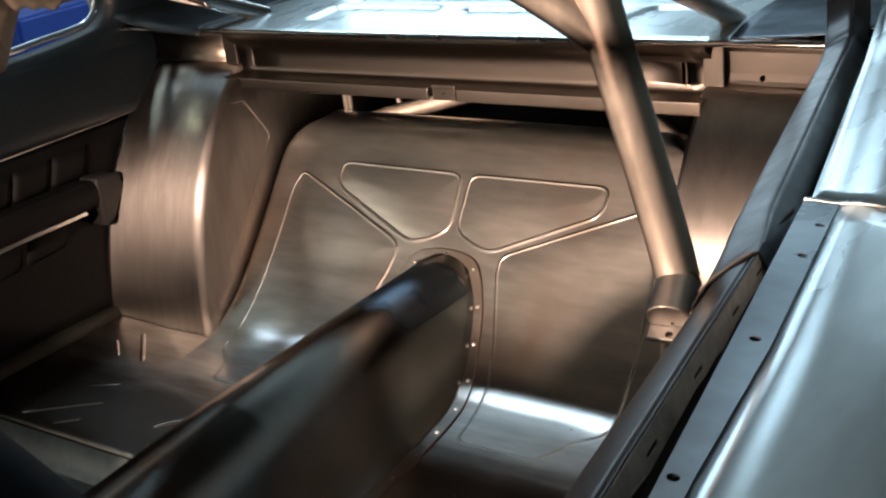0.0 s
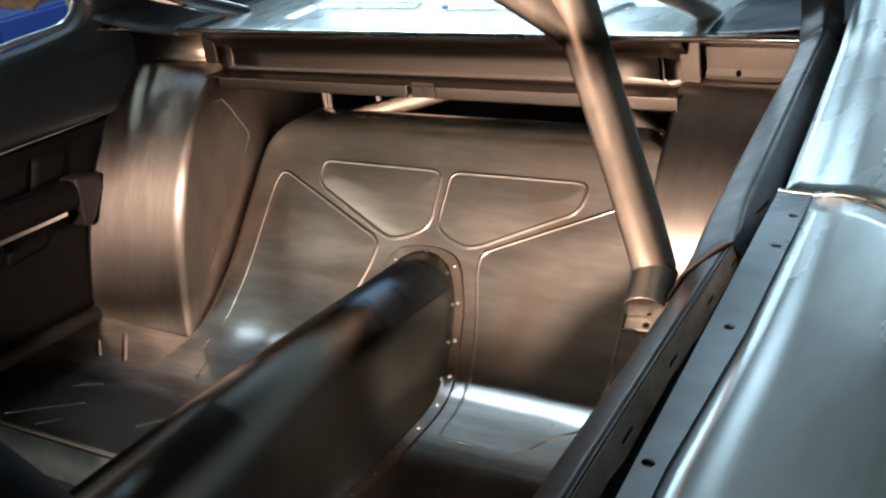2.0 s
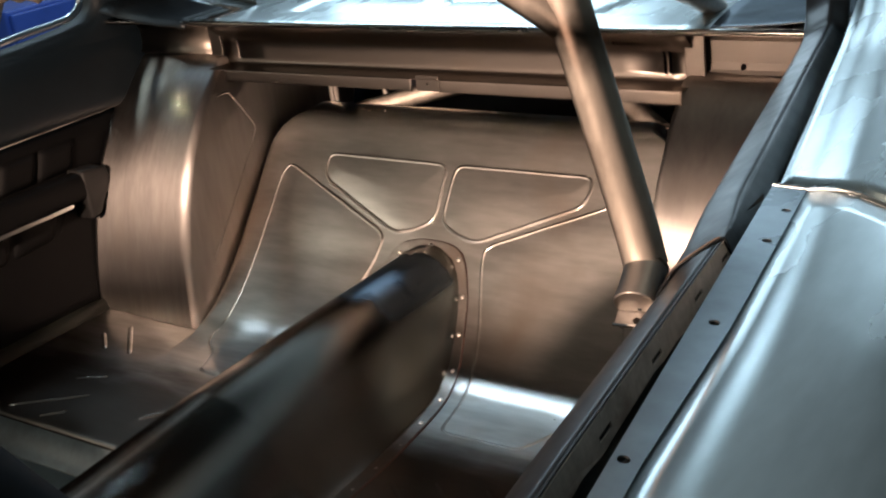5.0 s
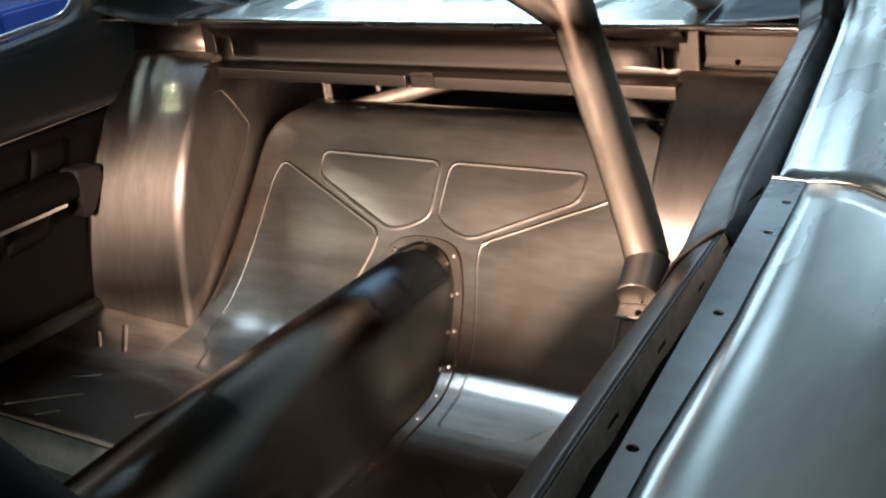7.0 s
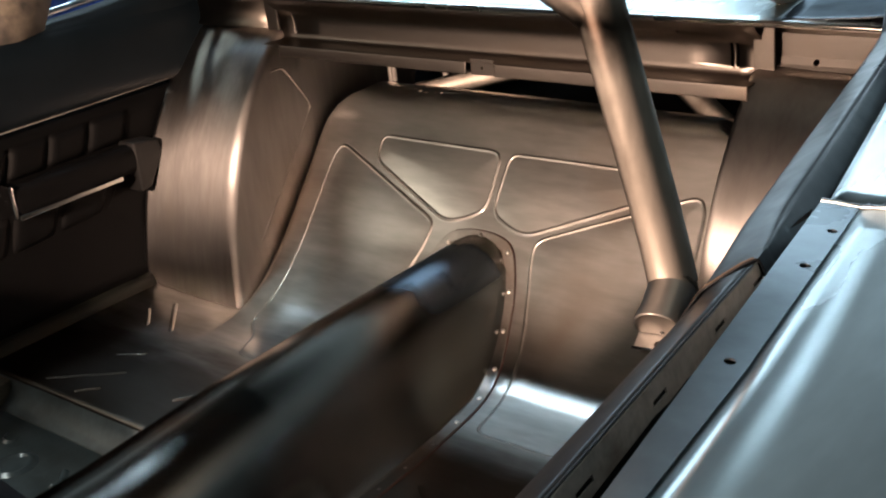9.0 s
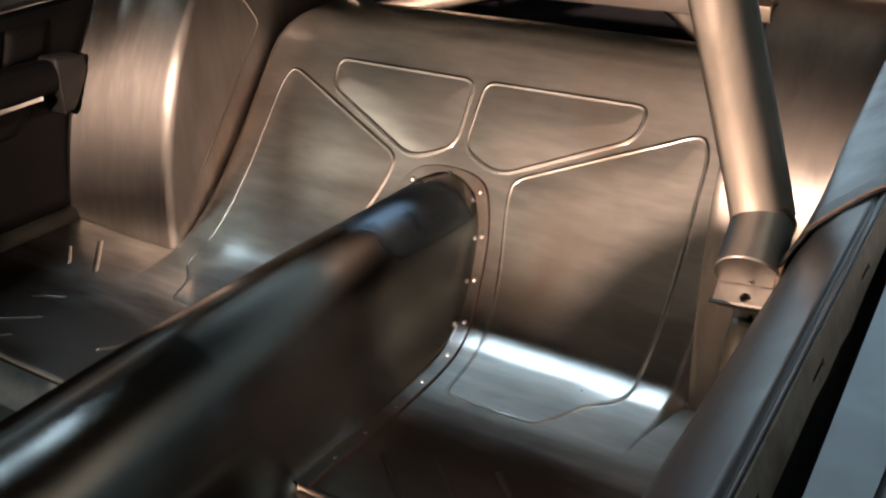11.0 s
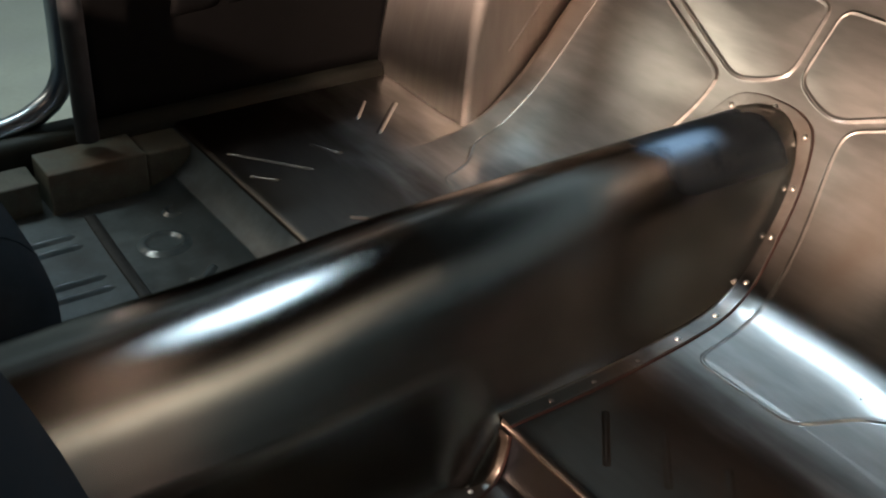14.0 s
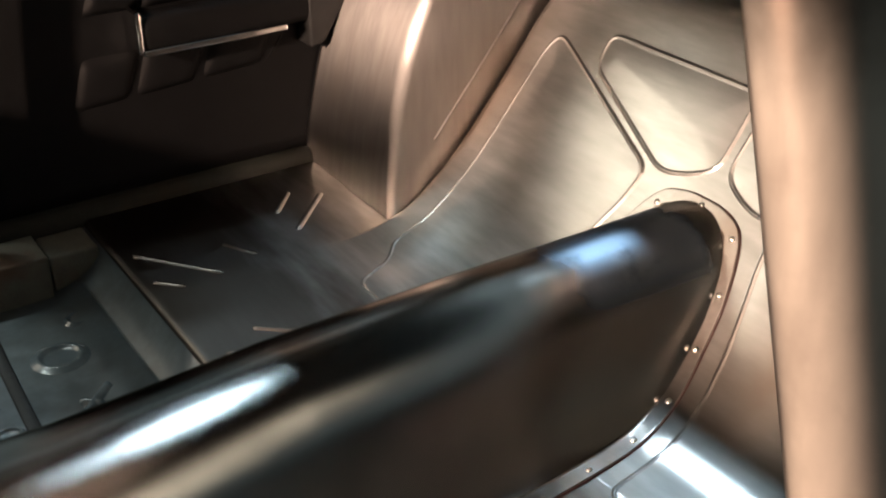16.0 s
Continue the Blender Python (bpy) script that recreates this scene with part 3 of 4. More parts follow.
def build_tub(side):
    tub = thing("wheel_tub", "tall rounded bare steel wheel tub with vertical brushing marks" if side < 0 else "bare steel wheel tub, brightly lit, beside the window ledge", "wheel tub", group="wheel tubs")
    line = np.array(smooth_line(TUB, 70))
    tang = np.gradient(line, axis=0)
    tang /= np.linalg.norm(tang, axis=1)[:, None]
    inward = np.stack([tang[:, 1], -tang[:, 0]], 1)
    rows, r = [], 0.014
    for f in np.linspace(1, 0, 30):
        slant = f * (0.008 + 0.09 * np.clip(line[:, 1] - 0.1, 0, 1))
        drop = 0.012 * max(0.0, f - 0.55) ** 2 / 0.2
        rows.append([(side * (0.484 + r + f * (0.298 - r)), y + s + 0.0012 * math.sin(9 * f + 14 * z), z - drop * min(1, max(0, z - 0.3) / 0.3)) for (y, z), s in zip(line, slant)])
    for a in np.linspace(0, math.pi / 2, 9)[1:]:
        off = r * (1 - math.cos(a))
        rows.append([(side * (0.484 + r * (1 - math.sin(a))), *(p + inward[i] * off)) for i, p in enumerate(line)])
    last = np.array([q[1:] for q in rows[-1]])
    for k in (0.12, 0.3, 0.6, 1.0):
        rows.append([(side * 0.484, *((1 - k) * p + k * np.array([1.85, 0.12]))) for p in last])
    sheet("shell", rows, STEEL_UP, tub, thick=0.0015, offset=1 if side < 0 else -1)
    bead = smooth_line([(1.548, 0.528), (1.572, 0.528), (1.588, 0.518), (1.630, 0.455), (1.636, 0.440), (1.628, 0.420), (1.54, 0.31), (1.466, 0.222), (1.458, 0.213)], 80)
    tube("bead", [(side * 0.4842, y, z) for y, z in bead], 0.0024, STEEL_UP, tub, n=120, sides=8, capped=False)
    return tub


build_tub(-1)
build_tub(1)

# ---- crossmember under the parcel shelf ----
cross = thing("crossmember", "bare steel crossmember under the parcel shelf with folded lower lip", "crossmember")
prof = smooth_line([(1.562, 0.671), (1.5635, 0.663), (1.569, 0.655), (1.579, 0.647), (1.589, 0.639), (1.5965, 0.630), (1.600, 0.618), (1.600, 0.600), (1.599, 0.589), (1.596, 0.5845), (1.590, 0.583), (1.570, 0.5825), (1.549, 0.5825)], 60)
xs = [-0.490, -0.4615, -0.4565, -0.4525, -0.4475, -0.38, -0.2, 0.0, 0.2, 0.369, 0.375, 0.4475, 0.4525, 0.4565, 0.4615, 0.50]
pts = [(x, y, z) for x in xs for y, z in prof]
nv = len(prof)


def open_here(f):
    """Two slits at each end and a small punched hole."""
    x, z = (pts[f[0]][0] + pts[f[2]][0]) / 2, (pts[f[0]][2] + pts[f[2]][2]) / 2
    return (x > -0.4526 and 0.4474 < abs(x) < 0.4616 and not 0.4526 < abs(x) < 0.4564 and 0.594 < z < 0.630) or (0.369 < x < 0.375 and 0.640 < z < 0.647)


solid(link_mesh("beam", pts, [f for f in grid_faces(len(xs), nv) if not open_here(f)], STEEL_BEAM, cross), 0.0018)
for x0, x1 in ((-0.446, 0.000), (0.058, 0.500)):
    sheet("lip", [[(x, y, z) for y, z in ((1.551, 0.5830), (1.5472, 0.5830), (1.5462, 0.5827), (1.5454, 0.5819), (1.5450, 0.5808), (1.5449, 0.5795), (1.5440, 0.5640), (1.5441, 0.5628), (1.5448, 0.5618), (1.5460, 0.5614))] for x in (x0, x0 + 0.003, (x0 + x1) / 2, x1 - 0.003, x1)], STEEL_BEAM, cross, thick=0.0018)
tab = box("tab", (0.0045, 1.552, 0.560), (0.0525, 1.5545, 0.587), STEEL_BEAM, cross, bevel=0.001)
drill(tab, [pin((0.029, 1.553, 0.573), 0.0025, 0.02, (0, 1, 0))])
for side in (-1, 1):
    lo, hi = sorted((side * (0.488 if side < 0 else 0.50), side * 0.74))
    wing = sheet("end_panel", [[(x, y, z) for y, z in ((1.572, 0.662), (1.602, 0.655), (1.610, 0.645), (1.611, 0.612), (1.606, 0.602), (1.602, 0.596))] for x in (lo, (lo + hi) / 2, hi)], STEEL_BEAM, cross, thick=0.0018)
    if side > 0:
        drill(wing, [pin((0.572, 1.606, 0.606), 0.0045, 0.03, (0, 1, 0))])
        wing.data.polygons.foreach_set("use_smooth", [False] * len(wing.data.polygons))
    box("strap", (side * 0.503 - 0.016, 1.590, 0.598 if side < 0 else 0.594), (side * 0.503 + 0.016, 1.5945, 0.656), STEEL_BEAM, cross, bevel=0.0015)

# ---- parcel shelf ----
SHELF = 0.674


def build_shelf():
    nx, ny = 260, 120
    X, Y = np.meshgrid(np.linspace(-0.80, 0.80, nx), np.linspace(1.560, 2.25, ny), indexing="ij")
    h = np.zeros_like(X)
    for pts, d in (([(-0.345, 1.645), (-0.10, 1.648), (-0.085, 1.70), (-0.11, 1.78), (-0.37, 1.78)], -0.008), ([(-0.062, 1.648), (0.20, 1.648), (0.215, 1.72), (0.18, 1.77), (-0.05, 1.77)], -0.008),
                   ([(0.30, 1.65), (0.445, 1.65), (0.46, 1.72), (0.42, 1.79), (0.31, 1.79)], -0.008), ([(-0.36, 1.83), (0.36, 1.83), (0.36, 2.05), (-0.36, 2.05)], 0.006)):
        h += d * step_up(outline_distance(X, Y, round_corners(pts, 0.022)), 0.008)
    front = np.clip((1.572 - Y) / 0.012, 0, 1)
    Z = SHELF + h - 0.006 * front**2
    ob = link_mesh("parcel_shelf", np.stack([X, Y, Z], -1).reshape(-1, 3), grid_faces(nx, ny), STEEL_OUT)
    tagged(ob, "bright bare steel parcel shelf with pressed recesses", "parcel shelf", kind="structure")
    return solid(ob, 0.0015)


shelf = build_shelf()
# dark steel here replaces the reflection of the dark interior
tube("rolled_edge", [(-0.80, 1.5625, 0.6685), (0.80, 1.5625, 0.6685)], 0.0050, STEEL_DARK, shelf, "rolled front edge, darkened for the dark it reflects", sides=12)

# ---- roll cage ----
cage = thing("roll_cage", "bare steel roll cage stays reaching down to the parcel shelf", "roll cage")
for side in (-1, 1):
    stay = [(side * 0.497, 1.70, SHELF - 0.002), (side * 0.52, 1.25, 0.86), (side * 0.56, 0.80, 1.10)]
    tube("stay", stay, 0.0165, CHROME if side < 0 else STEEL_TUBE, cage)
    tube("hoop_leg", [(side * 0.56, 0.80, 1.10), (side * 0.66, 0.82, 0.85), (side * 0.70, 0.83, 0.5), (side * 0.71, 0.83, 0.12)] if side < 0 else [(0.56, 0.80, 1.10), (0.60, 0.80, 1.07)], 0.0175, TUBE_PAINT if side < 0 else STEEL_DARK, cage)
tube("hoop_top", [(-0.56, 0.80, 1.10), (0, 0.80, 1.14), (0.56, 0.80, 1.10)], 0.017, STEEL_TUBE, cage)

strut = thing("removable_cage_strut", "bare steel cage strut ending in a bolted clamp", "cage strut")
T0, T1 = Vector((0.7955, 0.804, 0.6595)), Vector((0.700, 0.787, 1.07))
axis = (T1 - T0).normalized()
R, E = Vector((0.8015, 0.7935, 0.6535)), Vector((0.8095, 0.747, 0.6255))
run = (E - R).normalized()
p0, p1 = T0 + axis * 0.075, T0 + axis * 0.016
bend = [p0 * (1 - t) ** 2 + p1 * 2 * t * (1 - t) + R * t * t for t in np.linspace(0, 1, 9)]
line_pts = [T1 + (p0 - T1) * t for t in np.linspace(0, 1, 12)] + bend[1:]
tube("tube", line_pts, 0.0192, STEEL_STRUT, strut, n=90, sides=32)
joint = T0 + axis * 0.205
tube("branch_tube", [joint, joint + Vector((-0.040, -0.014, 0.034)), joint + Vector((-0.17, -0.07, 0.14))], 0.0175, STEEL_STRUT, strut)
tube("weld_ring", [R - run * 0.0012, R + run * 0.0016], 0.0196, WELD, strut, "glossy weld ring", sides=32)
tube("sleeve", [R + run * 0.001, R + run * 0.034], 0.0187, STEEL_TUBE, strut, "bright steel sleeve", n=2, sides=48)
across = run.cross(Vector((0, 0, 1))).normalized()
over = across.cross(run).normalized()
if over.z < 0:
    over = -over


def half_round(name, start, length, r, low, high):
    """A bar of round section cut off flat below low and above high."""
    a0, a1 = math.asin(max(-1.0, low / r)) + 0.02, math.asin(min(1.0, high / r)) - 0.02
    arc = [(r * math.cos(a), r * math.sin(a)) for a in np.linspace(a0, a1, 24)]
    ring = arc + [(-x, y) for x, y in arc[::-1]]
    verts, m = [], len(ring)
    mid = (max(low, -r) + min(high, r)) / 2
    for d, k in ((0, 1.0), (length - 0.0010, 1.0), (length, 0.96)):
        verts += [start + run * d + across * (x * k) + over * (mid + (y - mid) * k) for x, y in ring]
    faces = [(i * m + k, i * m + (k + 1) % m, (i + 1) * m + (k + 1) % m, (i + 1) * m + k) for i in range(2) for k in range(m)]
    faces += [tuple(range(m))[::-1], tuple(range(2 * m, 3 * m))]
    return link_mesh(name, verts, faces, STEEL_TUBE, strut, "bolted bright coupler half", smooth=False)


reach = (E - R).length
half_round("coupler_cap", R + run * 0.033, 0.008, 0.0198, -0.0085, 0.03)
tongue = half_round("coupler_tongue", R + run * 0.030, reach - 0.0300, 0.0203, -0.0145, -0.0088)
drill(tongue, [pin(E - run * 0.0055 - over * 0.010, 0.0033, 0.02, over)])
half_round("coupler_base", R + run * 0.024, reach - 0.0280, 0.0203, -0.03, -0.0148)
box("bright_edge", (-0.0198, -0.0012, -0.0006), (0.0198, 0.0010, 0.0006), CHROME, strut, bevel=0.0002, m=Matrix.Translation(E - over * 0.0092) @ Matrix((across, run, over)).transposed().to_4x4())
dome("bolt", R + run * 0.041 - over * 0.0045 - across * 0.002, 0.0021, 0.0016, CHROME, strut, run)
for shift, size in ((Vector((-0.0105, -0.0155, 0.004)), 0.003), (Vector((0.002, -0.0185, 0.0005)), 0.0024), (Vector((-0.004, -0.018, -0.001)), 0.0026)):
    dome("weld_blob", R - run * 0.001 + shift, size, 0.002, WELD, strut, shift)
# near-black primer on this tube stands in for the seat's shadow
tube("lower_tube", [E - run * 0.016 - over * 0.017, E - run * 0.013 - over * 0.038, E + Vector((-0.006, 0.010, -0.10)), E + Vector((-0.02, 0.05, -0.52))], 0.0105, PRIMER, strut)
gusset = thing("strut_bracket", "thin upright steel plate below the strut clamp, blackened for shade", "bracket")
# the plate's black colour takes the place of the shade below the clamp
box("plate", (0.7850, 0.7905, 0.06), (0.7872, 0.87, 0.575), MATT_BLACK, gusset, bevel=0.0)
box("edge", (0.7848, 0.7885, 0.06), (0.7874, 0.7900, 0.575), STEEL, gusset, "bright bare edge", bevel=0.0003)

for side, foot, head in ((-1, (-0.285, 1.735, 0.452), (0.09, 1.90, 0.525)), (1, (0.375, 1.735, 0.450), (0.10, 1.92, 0.530))):
    brace = thing("rear_brace", "bare steel brace tube welded onto the top of the bulkhead", "brace", group="rear braces")
    a, b = Vector(foot), Vector(head)
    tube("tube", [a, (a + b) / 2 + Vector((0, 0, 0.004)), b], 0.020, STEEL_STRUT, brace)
    for dx, dy, r in ((0.0, -0.012, 0.011), (0.020, -0.006, 0.009), (-0.018, -0.008, 0.010), (0.008, 0.012, 0.008), (-0.034, -0.002, 0.006), (0.036, -0.010, 0.005)):
        dome("weld_bead", (a.x + 0.055 + dx, 1.715 + dy, 0.4680), 0.6 * r, 0.003, WELD, brace, label="glossy weld bead")
for x, y, lean in ((-0.372, 1.775, 0.0), (-0.394, 1.79, 0.004), (-0.30, 1.86, 0.05)):
    tagged(tube("support_post", [(x, y, 0.40), (x - lean, y, 0.668)], 0.0075, STEEL_TUBE), "short bare steel post under the parcel shelf", "post", "shelf posts")
end_sheet = sheet("shelf_end_sheet", [[(x, y, SHELF + 0.003 + 0.03 * max(0.0, (-0.60 - x) / 0.2) ** 1.5 - 0.012 * max(0.0, (1.575 - y) / 0.02) ** 2 - 0.003 * max(0.0, (x + 0.575) / 0.035)) for y in (1.5535, 1.557, 1.561, 1.567, 1.575, 1.62, 1.70, 1.80, 1.90)] for x in np.linspace(-0.81, -0.54, 16)], PADDED, thick=0.003)
tagged(end_sheet, "black sheet over the end of the parcel shelf", "trim panel")
seam = [(0.537, 1.566), (0.517, 1.688), (0.509, 1.797), (0.516, 1.86), (0.55, 1.95)]
corner = sheet("shelf_corner", [[(x0 + 0.003 + (0.80 - x0) * u, y, 0.6758 + 0.022 * u * u + 0.006 * u) for u in np.linspace(0, 1, 12)] for x0, y in smooth_line(seam, 30)], STEEL_CORNER, thick=0.0015)
tagged(corner, "curved dark steel corner panel lapped onto the parcel shelf", "shelf corner")

# ---- window ledge and outer quarter panel ----
ledge = thing("window_ledge", "dark painted inner window ledge with slotted outer flange", "window ledge")


def ledge_line(y):
    """The crease along the ledge's top, which falls a little to the rear."""
    return np.interp(y, [-0.6, 0.43, 0.56, 0.773, 0.86], [1.09, 0.932, 0.9116, 0.8768, 0.8626]), np.interp(y, [-0.6, 0.43, 0.56, 0.773, 0.86], [0.745, 0.7145, 0.7075, 0.693, 0.687])


LEDGE_END = 0.795
rows = []
for y in np.linspace(-0.4, LEDGE_END, 60):
    x, z = ledge_line(y)
    rows.append([(x + dx, y, z + dz) for dx, dz in ((-0.056, -0.16), (-0.055, -0.10), (-0.050, -0.058), (-0.044, -0.040), (-0.034, -0.025), (-0.021, -0.0130), (-0.0090, -0.0052), (-0.0052, -0.0030), (-0.0044, -0.0036), (-0.0036, -0.0036), (-0.0028, -0.0022), (-0.0012, -0.0004), (0.0, 0.0))])
sheet("top", rows, LEDGE_PAINT, ledge, thick=0.0015)
ys, skip = [-0.4], []
for y in (0.07, 0.17, 0.27, 0.370, 0.473, 0.579, 0.690, 0.775):
    ys += [y - 0.0125, y - 0.0105, y + 0.0105, y + 0.0125]
    skip.append(len(ys) - 3)
ys += [LEDGE_END]
cross_rows = []
for y in sorted(ys + [0.43, 0.62, 0.645, 0.735]):
    (x, z), wob = ledge_line(y), 0.0014 * math.sin(41 * y) + 0.0012 * math.sin(97 * y + 1)
    cross_rows.append([(x + dx, y, z + dz) for dx, dz in ((0.0003, -0.0012), (0.0016, -0.0070), (0.0026, -0.0110), (0.0034, -0.0148), (0.0046, -0.0205 - wob))])
ys = sorted(ys + [0.43, 0.62, 0.645, 0.735])
nv = 5
slots = (0.07, 0.17, 0.27, 0.370, 0.473, 0.579, 0.690, 0.775)
faces = [f for f in grid_faces(len(ys), nv) if not (f[0] % nv == 2 and any(abs((ys[f[0] // nv] + ys[f[0] // nv + 1]) / 2 - s) < 0.004 for s in slots))]
solid(link_mesh("slotted_flange", [p for r in cross_rows for p in r], faces, PRIMER_PALE, ledge, "scuffed grey primed flange with slots", smooth=False), 0.0012, 1)
# black sheet put in for the dark of the gap beside the flange
sheet("flange_gap_shade", [[(ledge_line(y)[0] + dx, y, ledge_line(y)[1] + dz) for dx, dz in ((-0.004, -0.006), (-0.004, -0.09), (0.08, -0.09))] for y in np.linspace(-0.4, 0.92, 14)], MATT_BLACK, ledge)
rear_line = smooth_line([(0.8685, 0.780, 0.6915), (0.863, 0.807, 0.690), (0.814, 1.065, 0.690), (0.736, 1.47, 0.690), (0.722, 1.54, 0.703), (0.710, 1.585, 0.75), (0.700, 1.61, 0.88)], 60)
SECTION_RAIL = [(0.0, -0.12), (-0.018, -0.060), (-0.030, -0.032), (-0.033, -0.022), (-0.028, -0.016), (-0.004, -0.001), (0.0, 0.0), (0.003, -0.002), (0.016, -0.015), (0.022, -0.026), (0.024, -0.07)]
# the rail starts as a close lap over the ledge and grows into its own angular section
START_RAIL = [(-0.048, -0.12), (-0.043, -0.055), (-0.037, -0.037), (-0.032, -0.029), (-0.027, -0.0215), (-0.003, -0.0025), (0.0075, 0.0030), (0.009, 0.001), (0.0145, -0.013), (0.0175, -0.024), (0.020, -0.07)]


def rail_row(p):
    f = min(1.0, max(0.0, (p[1] - 0.79) / 0.13))
    f = f * f * (3 - 2 * f)
    line = [((1 - f) * a[0] + f * b[0], (1 - f) * a[1] + f * b[1]) for a, b in zip(START_RAIL, SECTION_RAIL)]
    return [(p[0] + dx, p[1] + (0.45 - 0.2 * f) * dx, p[2] + dz) for dx, dz in smooth_line(line, 60)]


rail_rows = [rail_row(p) for p in rear_line]
sheet("rear_rail", rail_rows, RAIL_PAINT, ledge, "dark angular rail running back from the ledge", thick=0.002)
tube("filler_seam", [tuple(q) for q in rail_rows[0][14:40:2]], 0.0014, FILLER, ledge, "rough tan filler seam", n=40, sides=10)

# black sheet standing in for the shade between rail and quarter panel
sheet("rail_gap_shade", [[(p[0] - 0.01, p[1], p[2] - 0.035), (p[0] + 0.05, p[1], p[2] - 0.045), (p[0] + 0.12, p[1], p[2] - 0.05)] for p in rear_line[:50]], MATT_BLACK, ledge)
quarter = thing("quarter_panel", "smooth satin bare steel outer quarter panel with drilled inner flange", "body panel")


def panel_edge(y):
    return 0.9395 - 0.163 * (y - 0.5), 0.703 - 0.02 * (y - 0.5)


def flange_width(y):
    return np.interp(y, [0.05, 0.443, 0.62, 0.95], [0.0150, 0.0180, 0.0270, 0.0310])


def drilled_strip(name, edge_fn, y0, y1, rise, holes, radius, mat, parent, thick=0.0015):
    """A flat strip along an edge, widening to the rear, with round holes along its middle."""
    verts, faces = [], []

    def at(u, v):
        x, z = edge_fn(u)
        verts.append((x + flange_width(u) * v, u, z + rise * v))
        return len(verts) - 1

    cuts = [y0]
    for h in sorted(holes):
        w = flange_width(h) / 2
        cuts += [h - w, h + w]
    cuts.append(y1)
    for k in range(0, len(cuts), 2):
        n = max(2, int((cuts[k + 1] - cuts[k]) / 0.03))
        ids = [(at(u, 0), at(u, 1)) for u in np.linspace(cuts[k], cuts[k + 1], n)]
        faces += [(a, b, d, c) for (a, b), (c, d) in zip(ids, ids[1:])]
    for h in holes:
        wide, w, ring, rim = flange_width(h), flange_width(h) / 2, [], []
        mid = np.interp(h, [0.05, 0.443, 0.624, 0.846], [0.006, 0.0073, 0.0150, 0.0225]) / wide
        corners = [math.atan2(sv * wide, su * w) for su, sv in ((1, 1 - mid), (-1, 1 - mid), (-1, -mid), (1, -mid))]
        angles = sorted([2 * math.pi * k / 28 - math.pi + 0.01 for k in range(28)] + corners)
        for a in angles:
            ca, sa = math.cos(a), math.sin(a)
            t = min(w / max(abs(ca), 1e-6), (1 - mid if sa > 0 else mid) * wide / max(abs(sa), 1e-6))
            rim.append(at(h + t * ca, mid + t * sa / wide))
            ring.append(at(h + radius * ca, mid + radius * sa / wide))
        n = len(angles)
        faces += [(rim[k], ring[k], ring[(k + 1) % n], rim[(k + 1) % n]) for k in range(n)]
    return solid(link_mesh(name, verts, faces, mat, parent, smooth=False), thick, 1)


ROLL = ((0.0, -0.0008), (0.004, -0.0002), (0.014, 0.0010), (0.027, 0.0014), (0.044, -0.0008), (0.075, -0.0114), (0.115, -0.0294), (0.155, -0.0514), (0.190, -0.0814), (0.212, -0.123), (0.220, -0.183), (0.220, -0.323), (0.200, -0.553), (0.140, -0.723))


def outer_rows(ys, edge_fn):
    rows = []
    for y in ys:
        x, z = edge_fn(y)
        rows.append([(x + flange_width(y) + dx, y, z + dz) for dx, dz in ROLL])
    return rows


def fine(rows, n):
    return [smooth_line(r, n) for r in rows]


sheet("front_section", fine(outer_rows(np.linspace(-0.9, 0.905, 40), panel_edge), 60), STEEL_OUT, quarter, thick=0.0015)
drilled_strip("drilled_flange", panel_edge, -0.9, 0.905, -0.0012, (0.05, 0.25, 0.443, 0.624, 0.777, 0.846), 0.0040, STEEL_FLANGE, quarter)
sheet("flange_lip", [[(panel_edge(y)[0] + dx, y, panel_edge(y)[1] + dz) for dx, dz in ((0.0, -0.0002), (-0.0005, -0.003), (0.0, -0.02))] for y in np.linspace(-0.9, 0.905, 30)], STEEL_OUT, quarter)


def rear_edge(y):
    return np.interp(y, [0.90, 1.32, 1.7, 2.3], [0.878, 0.803, 0.735, 0.70]), np.interp(y, [0.90, 1.32, 1.7, 2.3], [0.695, 0.715, 0.76, 0.78])


rear_ys = np.linspace(0.898, 2.3, 40)
rear_lines = outer_rows(rear_ys, rear_edge)
for y, r in zip(rear_ys, rear_lines):
    x, z = rear_edge(y)
    r[:0] = [(x, y, z - 0.03), (x + 0.0005, y, z - 0.003), (x + 0.003, y, z + 0.0005), (x + 0.014, y, z + 0.001)]
sheet("rear_section", fine(rear_lines, 70), STEEL_OUT, quarter, thick=0.0018)
tube("lap_joint", [(panel_edge(0.905)[0], 0.904, panel_edge(0.905)[1] + 0.001), (panel_edge(0.905)[0] + 0.022, 0.904, panel_edge(0.905)[1] + 0.0004)] + [(panel_edge(0.905)[0] + flange_width(0.905) + dx, 0.904, panel_edge(0.905)[1] + dz + 0.0004) for dx, dz in ROLL[:10]], 0.0022, STEEL_OUT, quarter, n=50, sides=8)

# unseen panel added so that tunnel and floor reflect dark
inner_side = sheet("inner_side", [[(x, y, z) for x, z in ((0.80, 0.02), (0.835, 0.30), (0.845, 0.575))] for y in np.linspace(-0.4, 0.80, 8)], VINYL, thick=0.01)
tagged(inner_side, "plain black panel below the window ledge, added to darken reflections", "side panel", kind="structure")

# ---- trim panel opposite ----
trim = thing("quarter_trim_panel", "black vinyl rear side trim panel with padded top and armrest", "trim panel")
rows = []
for y in np.linspace(0.86, 1.66, 30):
    rows.append([(x, y, z) for x, z in ((-0.775, 0.115), (-0.782, 0.14), (-0.788, 0.30), (-0.792, 0.44), (-0.795, 0.495))])
